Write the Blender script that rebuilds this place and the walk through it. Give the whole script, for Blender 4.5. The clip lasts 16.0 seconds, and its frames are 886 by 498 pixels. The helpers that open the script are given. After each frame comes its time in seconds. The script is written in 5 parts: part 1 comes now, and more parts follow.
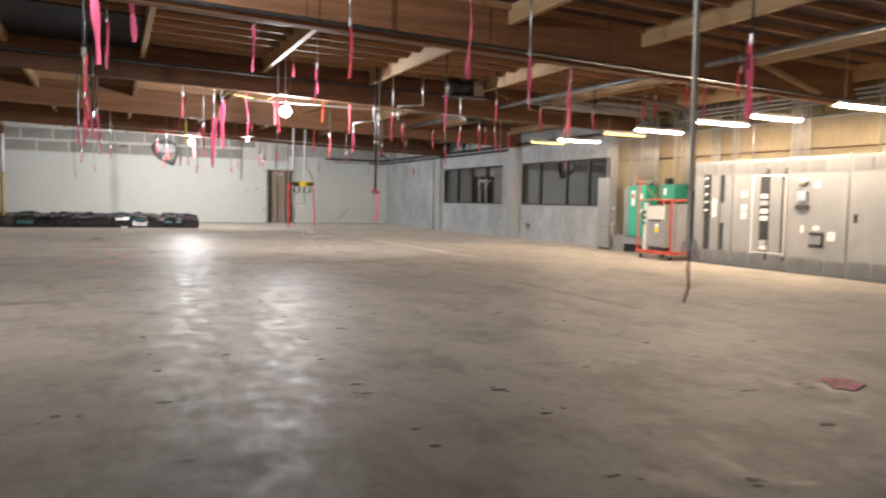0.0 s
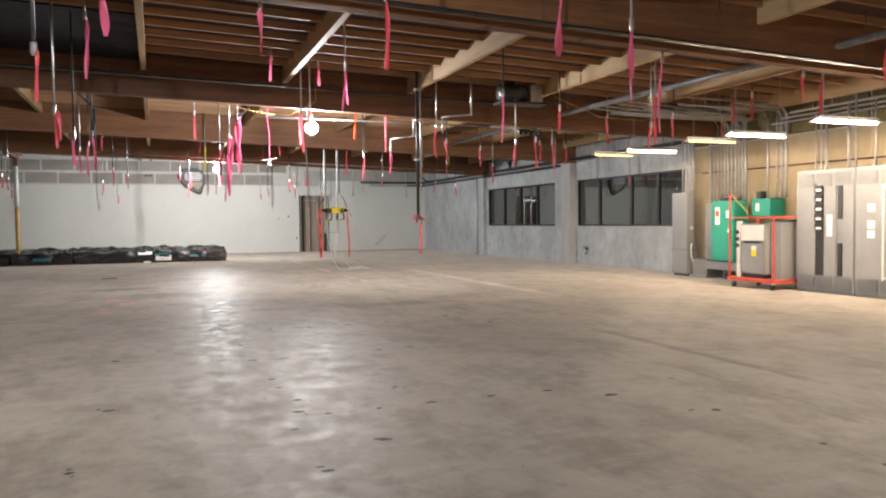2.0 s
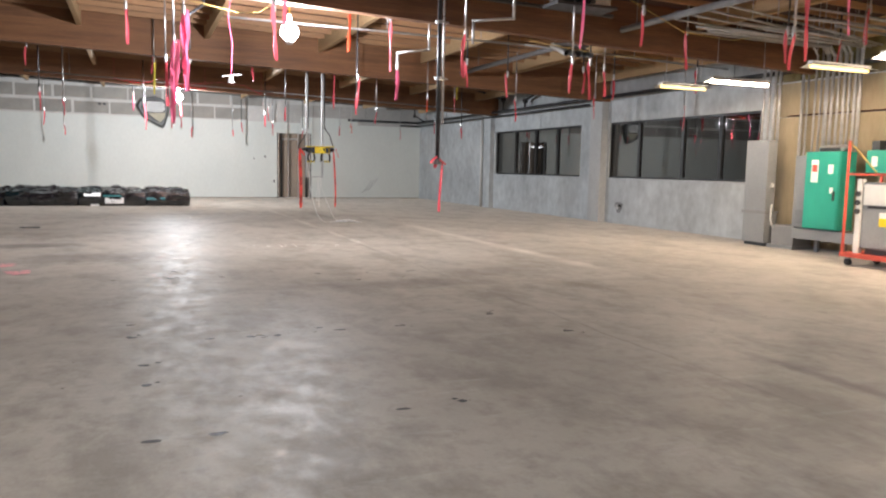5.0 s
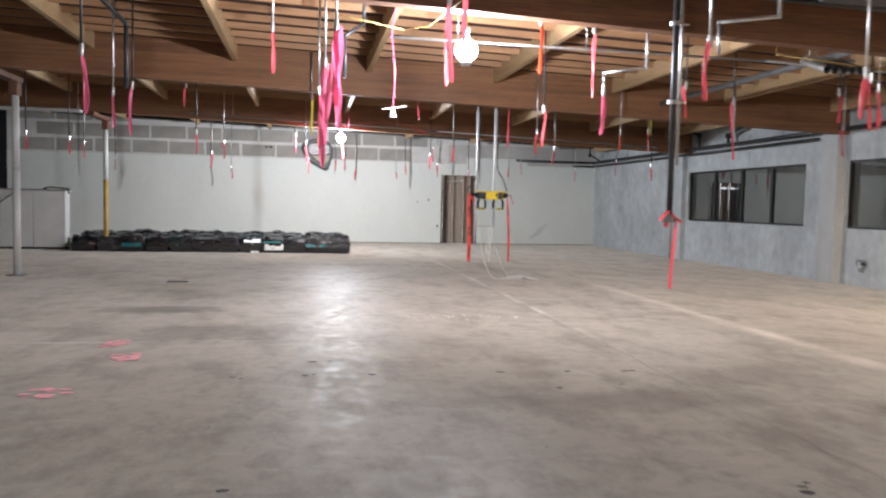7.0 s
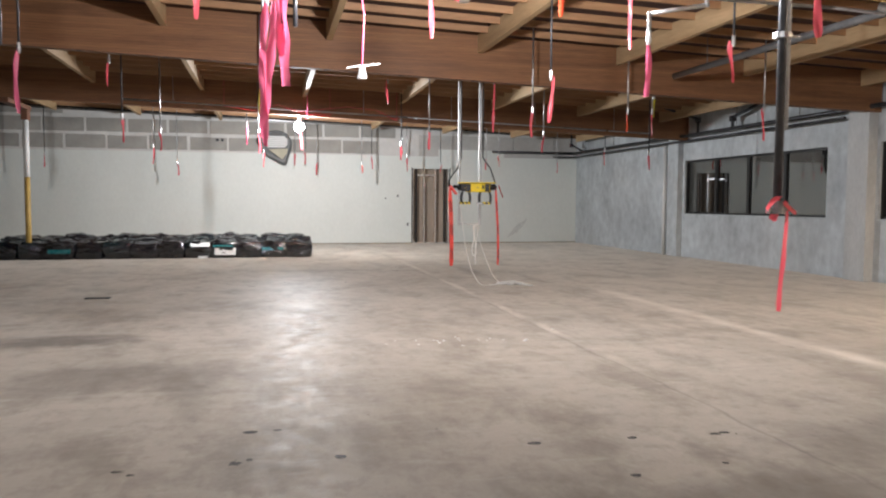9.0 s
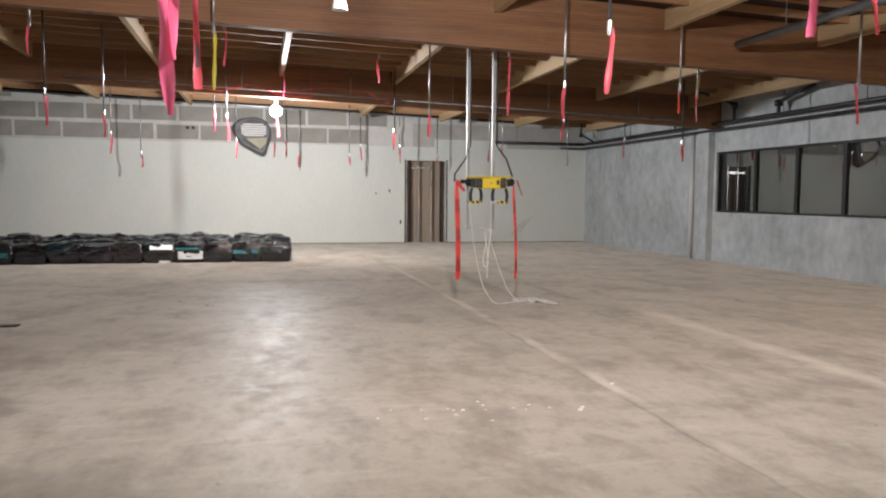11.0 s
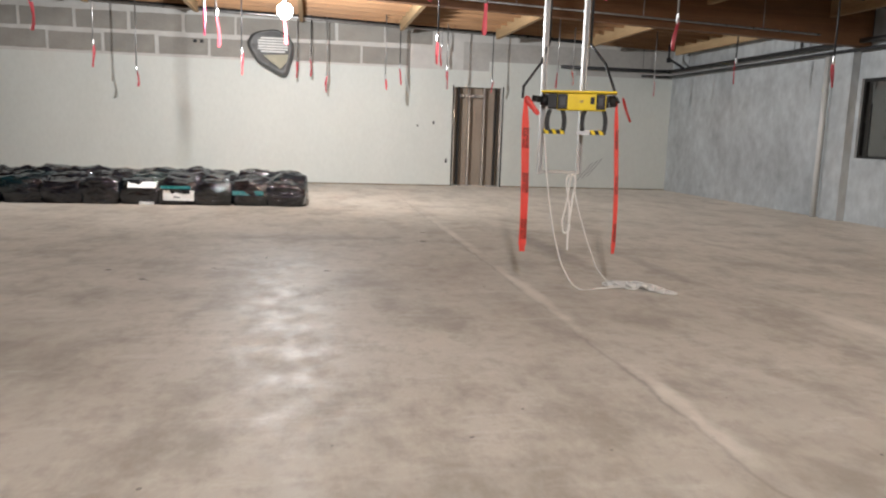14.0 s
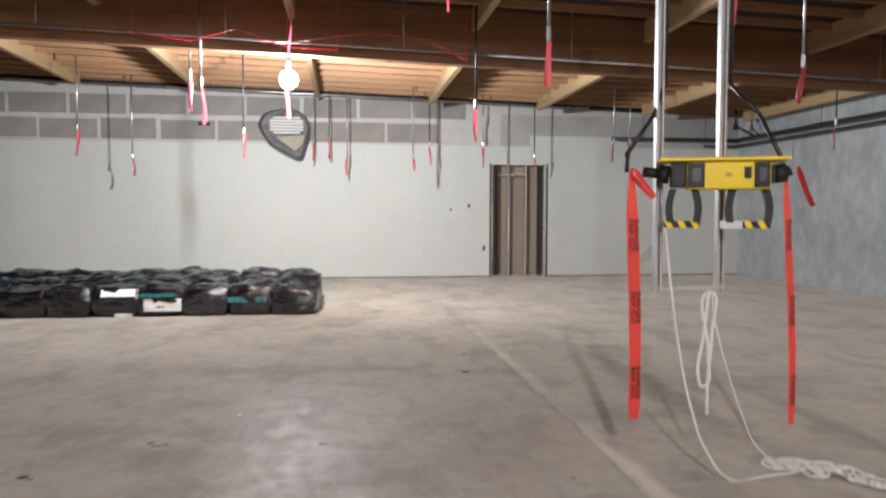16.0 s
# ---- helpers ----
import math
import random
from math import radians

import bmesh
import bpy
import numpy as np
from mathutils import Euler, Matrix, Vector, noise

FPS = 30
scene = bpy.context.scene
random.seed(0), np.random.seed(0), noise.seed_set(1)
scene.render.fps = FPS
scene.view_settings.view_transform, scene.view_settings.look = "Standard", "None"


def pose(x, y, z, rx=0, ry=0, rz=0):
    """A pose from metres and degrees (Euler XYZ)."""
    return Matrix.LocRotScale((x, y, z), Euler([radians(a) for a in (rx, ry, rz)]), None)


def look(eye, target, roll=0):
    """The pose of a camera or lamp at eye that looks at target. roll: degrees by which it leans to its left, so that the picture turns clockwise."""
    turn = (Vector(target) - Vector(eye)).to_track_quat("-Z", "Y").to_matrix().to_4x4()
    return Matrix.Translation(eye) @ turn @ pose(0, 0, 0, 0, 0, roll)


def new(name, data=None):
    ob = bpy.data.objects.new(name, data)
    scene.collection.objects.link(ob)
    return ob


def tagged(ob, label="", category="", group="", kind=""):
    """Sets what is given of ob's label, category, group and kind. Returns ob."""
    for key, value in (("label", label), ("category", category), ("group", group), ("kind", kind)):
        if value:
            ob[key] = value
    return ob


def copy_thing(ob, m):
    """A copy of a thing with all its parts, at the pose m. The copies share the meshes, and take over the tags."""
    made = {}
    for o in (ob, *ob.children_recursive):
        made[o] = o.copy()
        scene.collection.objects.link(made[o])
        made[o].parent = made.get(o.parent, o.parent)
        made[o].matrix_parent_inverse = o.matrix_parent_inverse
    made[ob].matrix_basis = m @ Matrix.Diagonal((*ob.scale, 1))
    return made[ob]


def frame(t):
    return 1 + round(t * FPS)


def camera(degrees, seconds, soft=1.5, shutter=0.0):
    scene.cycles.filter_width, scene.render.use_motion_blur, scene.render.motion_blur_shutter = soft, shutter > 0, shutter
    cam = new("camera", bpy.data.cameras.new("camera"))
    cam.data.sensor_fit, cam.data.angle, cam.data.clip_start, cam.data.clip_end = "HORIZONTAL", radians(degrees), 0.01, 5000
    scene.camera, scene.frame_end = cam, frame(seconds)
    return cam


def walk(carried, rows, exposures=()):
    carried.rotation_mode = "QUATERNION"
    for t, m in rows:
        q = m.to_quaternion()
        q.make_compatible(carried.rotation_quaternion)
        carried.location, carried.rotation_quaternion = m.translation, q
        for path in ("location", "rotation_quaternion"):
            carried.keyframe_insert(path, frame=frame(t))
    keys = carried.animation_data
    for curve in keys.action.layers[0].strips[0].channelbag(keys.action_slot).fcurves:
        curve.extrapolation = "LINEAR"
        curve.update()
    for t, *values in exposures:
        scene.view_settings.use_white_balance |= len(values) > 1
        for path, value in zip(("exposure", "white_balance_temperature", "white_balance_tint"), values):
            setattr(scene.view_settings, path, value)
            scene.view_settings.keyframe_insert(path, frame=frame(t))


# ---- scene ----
cam = camera(60.8, 16.0, soft=2.1, shutter=0.4)
PATH = [
    (0, (-0.853, -6.253, 1.237), (-0.053, -4.424, 1.111), 1.1),
    (0.5, (-0.692, -5.583, 1.228), (-0.028, -3.706, 1.03), 0.4),
    (1, (-0.533, -4.992, 1.237), (0.121, -3.117, 1.003), 0.4),
    (1.5, (-0.3, -4.365, 1.359), (0.355, -2.479, 1.248), -3.9),
    (2, (-0.152, -3.757, 1.345), (0.558, -1.888, 1.273), -0.6),
    (2.5, (0.008, -3.053, 1.347), (0.712, -1.183, 1.257), -1.1),
    (3, (0.089, -2.403, 1.349), (0.779, -0.526, 1.299), -0.6),
    (3.5, (0.289, -1.791, 1.314), (1.025, 0.068, 1.269), -0.6),
    (6, (0.852, 1.227, 1.411), (1.591, 3.061, 1.112), 2.1),
    (6.5, (0.975, 1.86, 1.5), (1.609, 3.75, 1.34), 1.4),
    (7, (1.027, 2.714, 1.502), (1.381, 4.679, 1.384), 1.2),
    (7.5, (1.081, 3.333, 1.467), (1.412, 5.299, 1.308), 2.7),
    (8, (1.091, 3.905, 1.467), (1.396, 5.873, 1.286), 0.9),
    (8.5, (1.095, 4.361, 1.476), (1.56, 6.303, 1.359), 0.9),
    (9, (1.222, 5.043, 1.44), (1.666, 6.989, 1.317), 0.3),
    (11.5, (1.745, 8.121, 1.528), (2.227, 10.057, 1.377), 0.2),
    (12, (1.939, 8.698, 1.5), (2.422, 10.632, 1.338), -0.6),
    (12.5, (2.018, 9.334, 1.535), (2.452, 11.284, 1.445), 1.2),
    (13, (2.178, 10.017, 1.491), (2.416, 11.994, 1.303), -0.2),
    (13.5, (2.221, 10.55, 1.465), (2.464, 12.518, 1.204), 1.0),
    (14, (2.374, 11.16, 1.385), (2.718, 13.107, 1.083), 1.8),
    (14.5, (2.414, 11.804, 1.438), (2.73, 13.764, 1.195), 0.2),
    (15, (2.542, 12.489, 1.438), (2.855, 14.455, 1.245), -0.2),
    (15.5, (2.607, 13.09, 1.453), (2.823, 15.068, 1.254), -1.9),
    (16, (2.675, 13.761, 1.492), (2.933, 15.742, 1.397), 0.1),
]
walk(cam, [(t, look(eye, target, roll)) for t, eye, target, roll in PATH],
     [(0, 0.48, 6350, 10), (1, 0.34, 6300, 10), (2, 0.48, 6350, 10), (3.5, 0.58, 6350, 10), (6, 0.50, 5900, 10), (7.5, 0.58, 5900, 10), (9, 0.47, 6150, 10), (11.5, 0.36, 6300, 10), (12.5, 0.46, 6300, 10), (14.5, 0.48, 6400, 10), (16, 0.46, 6150, 10)])

# ---- world and light ----
world = bpy.data.worlds.new("night")
scene.world = world
world.use_nodes = True
world.node_tree.nodes["Background"].inputs[0].default_value = (0.35, 0.42, 0.55, 1)
world.node_tree.nodes["Background"].inputs[1].default_value = 0.004


def lamp(name, place, watts, colour, radius):
    data = bpy.data.lights.new(name, "POINT")
    data.energy, data.color, data.shadow_soft_size = watts, colour, radius
    ob = new(name, data)
    ob.location = place
    return ob


BULB_A, BULB_B = (2.73, 10.98, 3.2), (1.93, 24.3, 3.3)
# no lamp is seen here: added fill for the near floor and roof
FILL_BULB = (-1.2, 0.4, 3.45)
lamp("work_light_lamp", BULB_A, 530, (0.98, 0.96, 0.97), 0.11)
lamp("work_light_lamp", BULB_B, 960, (0.97, 0.97, 0.97), 0.09)
# added fill, evens out the near end of the hall
lamp("work_light_lamp", FILL_BULB, 400, (0.97, 0.96, 0.95), 0.11)

# ---- materials ----


def shader(name):
    m = bpy.data.materials.new(name)
    m.use_nodes = True
    nt = m.node_tree
    return m, nt, nt.nodes["Principled BSDF"]


def ramp(nt, fac, stops):
    r = nt.nodes.new("ShaderNodeValToRGB")
    els = r.color_ramp.elements
    while len(els) < len(stops):
        els.new(0.5)
    for e, (p, c) in zip(els, stops):
        e.position, e.color = p, (*c, 1) if len(c) == 3 else c
    nt.links.new(fac, r.inputs[0])
    return r.outputs[0]


def noise_tex(nt, scale, detail=5, stretch=(1, 1, 1), rough=0.6, space="Object", shift=0):
    tc = nt.nodes.new("ShaderNodeTexCoord")
    mp = nt.nodes.new("ShaderNodeMapping")
    mp.inputs["Scale"].default_value = stretch
    mp.inputs["Location"].default_value = (shift, shift * 0.7, 0)
    n = nt.nodes.new("ShaderNodeTexNoise")
    n.inputs["Scale"].default_value, n.inputs["Detail"].default_value, n.inputs["Roughness"].default_value = scale, detail, rough
    nt.links.new(tc.outputs[space], mp.inputs[0])
    nt.links.new(mp.outputs[0], n.inputs["Vector"])
    return n.outputs["Fac"]


def mixed(nt, fac, a, b, how="MIX"):
    n = nt.nodes.new("ShaderNodeMix")
    n.data_type, n.blend_type = "RGBA", how
    for socket, v in ((n.inputs["Factor"], fac), (n.inputs["A"], a), (n.inputs["B"], b)):
        if isinstance(v, (int, float)):
            socket.default_value = v
        elif isinstance(v, tuple):
            socket.default_value = (*v, 1)
        else:
            nt.links.new(v, socket)
    return n.outputs["Result"]


def sums(nt, how, a, b=0.5, c=None):
    n = nt.nodes.new("ShaderNodeMath")
    n.operation = how
    for i, v in enumerate((a, b, c)):
        if v is None:
            continue
        if isinstance(v, (int, float)):
            n.inputs[i].default_value = v
        else:
            nt.links.new(v, n.inputs[i])
    return n.outputs[0]


def bumped(nt, bsdf, height, strength=0.2, distance=0.01):
    b = nt.nodes.new("ShaderNodeBump")
    b.inputs["Strength"].default_value, b.inputs["Distance"].default_value = strength, distance
    nt.links.new(height, b.inputs["Height"])
    nt.links.new(b.outputs[0], bsdf.inputs["Normal"])


def surface(name, dark, light, scale=6, rough=(0.5, 0.7), metal=0.0, stretch=(1, 1, 1), bump=0.15, grain=60, each=0.0, coat=0.0):
    """A worn surface: two scales of variation between two base colours, its roughness and a fine relief."""
    m, nt, b = shader(name)
    big, fine = noise_tex(nt, scale, 6, stretch), noise_tex(nt, grain, 4, stretch)
    f = sums(nt, "MULTIPLY_ADD", fine, 0.45, sums(nt, "MULTIPLY", big, 0.75))
    if each:
        info = nt.nodes.new("ShaderNodeObjectInfo")
        f = sums(nt, "MULTIPLY_ADD", info.outputs["Random"], each, sums(nt, "SUBTRACT", f, each / 2))
    nt.links.new(ramp(nt, f, [(0.38, dark), (0.78, light)]), b.inputs["Base Color"])
    nt.links.new(ramp(nt, big, [(0.3, (rough[0],) * 3), (0.7, (rough[1],) * 3)]), b.inputs["Roughness"])
    b.inputs["Metallic"].default_value = metal
    b.inputs["Coat Weight"].default_value = coat
    bumped(nt, b, fine, bump, 0.004)
    return m


def glowing(name, colour, strength):
    m, nt, b = shader(name)
    b.inputs["Base Color"].default_value = (*colour, 1)
    b.inputs["Emission Color"].default_value = (*colour, 1)
    b.inputs["Emission Strength"].default_value = strength
    return m


def concrete_floor():
    m, nt, b = shader("polished_concrete")
    cloud = noise_tex(nt, 0.35, 6, (1, 1, 1), 0.65)
    blotch = noise_tex(nt, 1.6, 8, (1, 0.6, 1), 0.7, shift=3)
    fine = noise_tex(nt, 45, 6, (1, 1, 1), 0.7)
    mottle = noise_tex(nt, 6.5, 9, (1, 0.8, 1), 0.72, shift=21)
    scuff = noise_tex(nt, 3.0, 8, (0.35, 1.6, 1), 0.75, shift=9)
    base = ramp(nt, cloud, [(0.3, (0.315, 0.278, 0.230)), (0.7, (0.465, 0.422, 0.360))])
    base = mixed(nt, ramp(nt, blotch, [(0.47, (0, 0, 0)), (0.62, (0.7, 0.7, 0.7))]), base, (0.185, 0.156, 0.126))
    base = mixed(nt, ramp(nt, mottle, [(0.50, (0, 0, 0)), (0.64, (0.45, 0.45, 0.45))]), base, (0.195, 0.166, 0.135))
    base = mixed(nt, ramp(nt, scuff, [(0.55, (0, 0, 0)), (0.75, (0.45, 0.45, 0.45))]), base, (0.62, 0.59, 0.54))
    base = mixed(nt, ramp(nt, fine, [(0.35, (0.35, 0.35, 0.35)), (0.6, (0, 0, 0))]), base, (0.30, 0.275, 0.24))
    # saw-cut joints with pale dust along them
    tc = nt.nodes.new("ShaderNodeTexCoord")
    sep = nt.nodes.new("ShaderNodeSeparateXYZ")
    nt.links.new(tc.outputs["Object"], sep.inputs[0])
    wob = sums(nt, "MULTIPLY_ADD", noise_tex(nt, 1.3, 6), 0.16, -0.08)
    ragged = noise_tex(nt, 2.2, 7, shift=5)
    for axis, at, wide, least, most, dark, mid, half in ((0, 4.32, 0.17, 0.04, 0.5, 0.4, 17.0, 7.0), (0, 6.57, 0.40, 0.15, 0.8, 0.2, 12.6, 4.6), (1, 10.97, 0.12, 0.1, 0.6, 0.15, -1.6, 2.4)):
        off = sums(nt, "ABSOLUTE", sums(nt, "ADD", sums(nt, "SUBTRACT", sep.outputs[axis], at), wob))
        near = ramp(nt, sums(nt, "DIVIDE", off, sums(nt, "MULTIPLY", ragged, wide)), [(0.25, (1, 1, 1)), (1.0, (0, 0, 0))])
        gate = ramp(nt, noise_tex(nt, 0.6, 4, shift=at), [(0.40, (least,) * 3), (0.62, (most,) * 3)])
        along = sums(nt, "DIVIDE", sums(nt, "ABSOLUTE", sums(nt, "SUBTRACT", sep.outputs[1 - axis], mid)), half)
        stretch = ramp(nt, along, [(0.6, (1, 1, 1)), (1.0, (0.12,) * 3)])
        base = mixed(nt, sums(nt, "MULTIPLY", sums(nt, "MULTIPLY", near, gate), stretch), base, (0.70, 0.65, 0.57))
        crack = sums(nt, "ADD", sums(nt, "SUBTRACT", sep.outputs[axis], at - 0.07), sums(nt, "MULTIPLY_ADD", ragged, 0.18, -0.09))
        side = ramp(nt, sums(nt, "ABSOLUTE", crack), [(0.004, (dark,) * 3), (0.022, (0, 0, 0))])
        base = mixed(nt, sums(nt, "MULTIPLY", side, ramp(nt, noise_tex(nt, 0.9, 5, shift=at * 2), [(0.35, (0.15,) * 3), (0.6, (1, 1, 1))])), base, (0.09, 0.078, 0.068))
    # dark stains and long streaks, each with a ragged edge
    for x, y, rx, ry, much in ((-0.85, 13.35, 0.95, 0.42, 0.62), (0.0, 11.5, 1.5, 0.75, 0.34), (-3.4, 8.6, 1.3, 0.3, 0.5), (5.0, 8.9, 1.1, 0.55, 0.3), (3.6, 8.2, 1.6, 0.4, 0.3), (5.3, 20.2, 0.22, 1.9, 0.38), (6.1, 18.9, 0.14, 1.2, 0.3), (2.3, 21.0, 1.3, 0.3, 0.25), (-2.2, 3.4, 1.4, 0.22, 0.4), (4.9, 2.6, 0.1, 2.3, 0.4)):
        dx = sums(nt, "DIVIDE", sums(nt, "SUBTRACT", sep.outputs[0], x), rx)
        dy = sums(nt, "DIVIDE", sums(nt, "SUBTRACT", sep.outputs[1], y), ry)
        far = sums(nt, "SQRT", sums(nt, "ADD", sums(nt, "MULTIPLY", dx, dx), sums(nt, "MULTIPLY", dy, dy)))
        edge = sums(nt, "ADD", far, sums(nt, "MULTIPLY_ADD", noise_tex(nt, 2.6, 7, shift=x + y), 1.5, -0.75))
        base = mixed(nt, ramp(nt, edge, [(0.45, (min(0.9, much * 1.5),) * 3), (1.0, (0, 0, 0))]), base, (0.12, 0.10, 0.085))
    nt.links.new(base, b.inputs["Base Color"])
    worn = noise_tex(nt, 5.0, 8, (1, 0.7, 1), 0.7, shift=14)
    nt.links.new(ramp(nt, worn, [(0.36, (0.40,) * 3), (0.64, (0.64,) * 3)]), b.inputs["Roughness"])
    b.inputs["Specular IOR Level"].default_value = 0.065
    b.inputs["Diffuse Roughness"].default_value = 1.0
    b.inputs["Sheen Weight"].default_value = 0.21
    b.inputs["Sheen Tint"].default_value = (1.0, 0.95, 0.88, 1)
    b.inputs["Sheen Roughness"].default_value = 0.45
    bumped(nt, b, sums(nt, "MULTIPLY_ADD", fine, 0.06, noise_tex(nt, 11.0, 8, (1, 0.8, 1), 0.7)), 0.13, 0.016)
    return m


def timber(name, dark, light, along="X", each=0.25):
    stretch = {"X": (0.18, 3, 3), "Y": (3, 0.18, 3), "Z": (3, 3, 0.18)}[along]
    return surface(name, dark, light, 3, (0.55, 0.75), 0, stretch, 0.25, 22, each)


M_FLOOR = concrete_floor()
M_WHITE_WALL = surface("white_painted_wall", (0.66, 0.69, 0.65), (0.745, 0.775, 0.735), 0.55, (0.55, 0.75), grain=12, bump=0.08, stretch=(1, 1, 0.6))
M_BLOCK = surface("bare_grey_block", (0.27, 0.258, 0.235), (0.39, 0.375, 0.34), 1.6, (0.8, 0.95), grain=40, bump=0.4, each=0.2)
M_JOINT = surface("pale_joint_compound", (0.54, 0.53, 0.50), (0.70, 0.69, 0.66), 3, (0.7, 0.9))
M_CONCRETE = surface("grey_concrete_wall", (0.35, 0.37, 0.38), (0.67, 0.705, 0.715), 0.9, (0.6, 0.85), grain=5, bump=0.12, stretch=(1, 1, 0.75))
M_PLASTER = surface("smooth_grey_plaster", (0.42, 0.41, 0.385), (0.56, 0.55, 0.52), 1.1, (0.7, 0.9), grain=9, bump=0.1)
M_PALE_CONCRETE = surface("pale_concrete_pilaster", (0.42, 0.425, 0.42), (0.60, 0.605, 0.595), 1.5, (0.6, 0.85), grain=25, bump=0.3, stretch=(1, 1, 0.4))
M_PLY = surface("tan_plywood", (0.36, 0.29, 0.175), (0.50, 0.41, 0.265), 1.4, (0.6, 0.8), stretch=(1, 1, 0.25), grain=18, each=0.2)
M_FOIL = surface("mustard_insulation", (0.08, 0.06, 0.02), (0.19, 0.15, 0.05), 2, (0.5, 0.8), bump=0.5, grain=12)
M_GLULAM = timber("brown_glulam", (0.11, 0.045, 0.02), (0.33, 0.158, 0.07), "X")
nt = M_GLULAM.node_tree
sep = nt.nodes.new("ShaderNodeSeparateXYZ")
nt.links.new(nt.nodes.new("ShaderNodeTexCoord").outputs["Object"], sep.inputs[0])
plain = nt.nodes["Principled BSDF"].inputs["Base Color"].links[0].from_socket
layer = sums(nt, "DIVIDE", sep.outputs[2], 0.04)
tone = nt.nodes.new("ShaderNodeTexWhiteNoise")
tone.noise_dimensions = "1D"
nt.links.new(sums(nt, "FLOOR", layer, 0.0), tone.inputs["W"])
plain = mixed(nt, sums(nt, "MULTIPLY", tone.outputs["Value"], 0.35), plain, (0.13, 0.055, 0.026))
plain = mixed(nt, sums(nt, "MULTIPLY", sums(nt, "LESS_THAN", sums(nt, "FRACT", layer, 0.0), 0.07), 0.6), plain, (0.05, 0.02, 0.01))
nt.links.new(plain, nt.nodes["Principled BSDF"].inputs["Base Color"])
M_PURLIN = timber("pale_purlin", (0.36, 0.225, 0.11), (0.60, 0.42, 0.23), "Y")
M_JOIST = timber("brown_joist", (0.25, 0.125, 0.06), (0.47, 0.265, 0.132), "X")
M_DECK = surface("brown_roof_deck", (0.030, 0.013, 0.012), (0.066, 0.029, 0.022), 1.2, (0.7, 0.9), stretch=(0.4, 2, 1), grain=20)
# for black sheets, and for a wall end whose darkness is put into colour
M_BLACKOUT_AND_UNLIT = surface("black_sheeting_and_unlit_wall", (0.004, 0.004, 0.007), (0.01, 0.01, 0.016), 2, (0.5, 0.8))
M_STEEL = surface("galvanised_steel", (0.42, 0.42, 0.42), (0.66, 0.66, 0.66), 8, (0.25, 0.45), 0.9, grain=50)
M_CONDUIT = surface("dull_conduit", (0.34, 0.34, 0.34), (0.55, 0.55, 0.54), 8, (0.4, 0.6), 0.35, grain=50)
M_DULL_PIPE = surface("dull_grey_pipe", (0.13, 0.13, 0.135), (0.30, 0.30, 0.30), 8, (0.35, 0.55), 0.4, grain=50)
M_BLACK_PIPE = surface("black_iron_pipe", (0.02, 0.02, 0.022), (0.07, 0.07, 0.075), 8, (0.3, 0.5), 0.3)
M_RUSTY = surface("rusted_brown_steel", (0.08, 0.035, 0.02), (0.2, 0.09, 0.05), 6, (0.6, 0.9))
M_GREY_METAL = surface("grey_enamel", (0.215, 0.225, 0.235), (0.295, 0.305, 0.315), 1.5, (0.35, 0.5), grain=30, bump=0.05)
M_GREY_DARK = surface("grey_vent_metal", (0.19, 0.19, 0.195), (0.27, 0.27, 0.275), 3, (0.45, 0.6), bump=0.05)
M_GRILLE = surface("grey_grille_metal", (0.17, 0.178, 0.187), (0.24, 0.25, 0.26), 3, (0.45, 0.6), bump=0.05)
M_HOOD = surface("dented_dark_sheet_metal", (0.055, 0.058, 0.06), (0.19, 0.19, 0.185), 3, (0.35, 0.6), 0.2, bump=0.4)
M_FLAP = surface("tan_paper_facing", (0.36, 0.34, 0.25), (0.50, 0.47, 0.36), 4, (0.7, 0.9))
M_EDGE = surface("dirty_tan_edge", (0.10, 0.085, 0.055), (0.40, 0.36, 0.26), 3, (0.7, 0.9), stretch=(1, 1, 0.2))
M_BLACK = surface("black_plastic", (0.012, 0.012, 0.013), (0.035, 0.035, 0.037), 5, (0.35, 0.55))
M_WHITE = surface("white_enamel", (0.62, 0.62, 0.6), (0.78, 0.78, 0.76), 2, (0.4, 0.55), bump=0.05)
M_PAPER = surface("white_paper", (0.75, 0.75, 0.73), (0.86, 0.86, 0.84), 4, (0.7, 0.85), bump=0.05)
M_GREEN = surface("teal_green_enamel", (0.018, 0.26, 0.19), (0.03, 0.345, 0.255), 1.5, (0.35, 0.5), bump=0.04)
M_RED_STEEL = surface("red_painted_steel", (0.42, 0.05, 0.03), (0.6, 0.10, 0.06), 4, (0.45, 0.6))
M_YELLOW = surface("yellow_plastic", (0.80, 0.56, 0.0), (0.90, 0.68, 0.004), 4, (0.45, 0.6), bump=0.05)
M_YELLOW_POST = surface("worn_yellow_paint", (0.32, 0.2, 0.05), (0.58, 0.40, 0.12), 5, (0.5, 0.7))
M_RUBBER = surface("black_rubber", (0.004, 0.004, 0.004), (0.012, 0.012, 0.012), 5, (0.5, 0.7))
M_ROPE = surface("white_cotton_rope", (0.74, 0.73, 0.69), (0.88, 0.87, 0.84), 40, (0.8, 0.95), bump=0.5, grain=200)
M_BROWN_BOARD = surface("brown_backing_board", (0.27, 0.215, 0.165), (0.38, 0.31, 0.245), 1.5, (0.7, 0.9), stretch=(1, 1, 0.3))
M_FRAME = surface("dark_window_frame", (0.012, 0.012, 0.013), (0.03, 0.03, 0.03), 4, (0.35, 0.55), 0.3)
M_MARK = surface("black_floor_mark", (0.015, 0.013, 0.012), (0.05, 0.045, 0.04), 20, (0.5, 0.8))
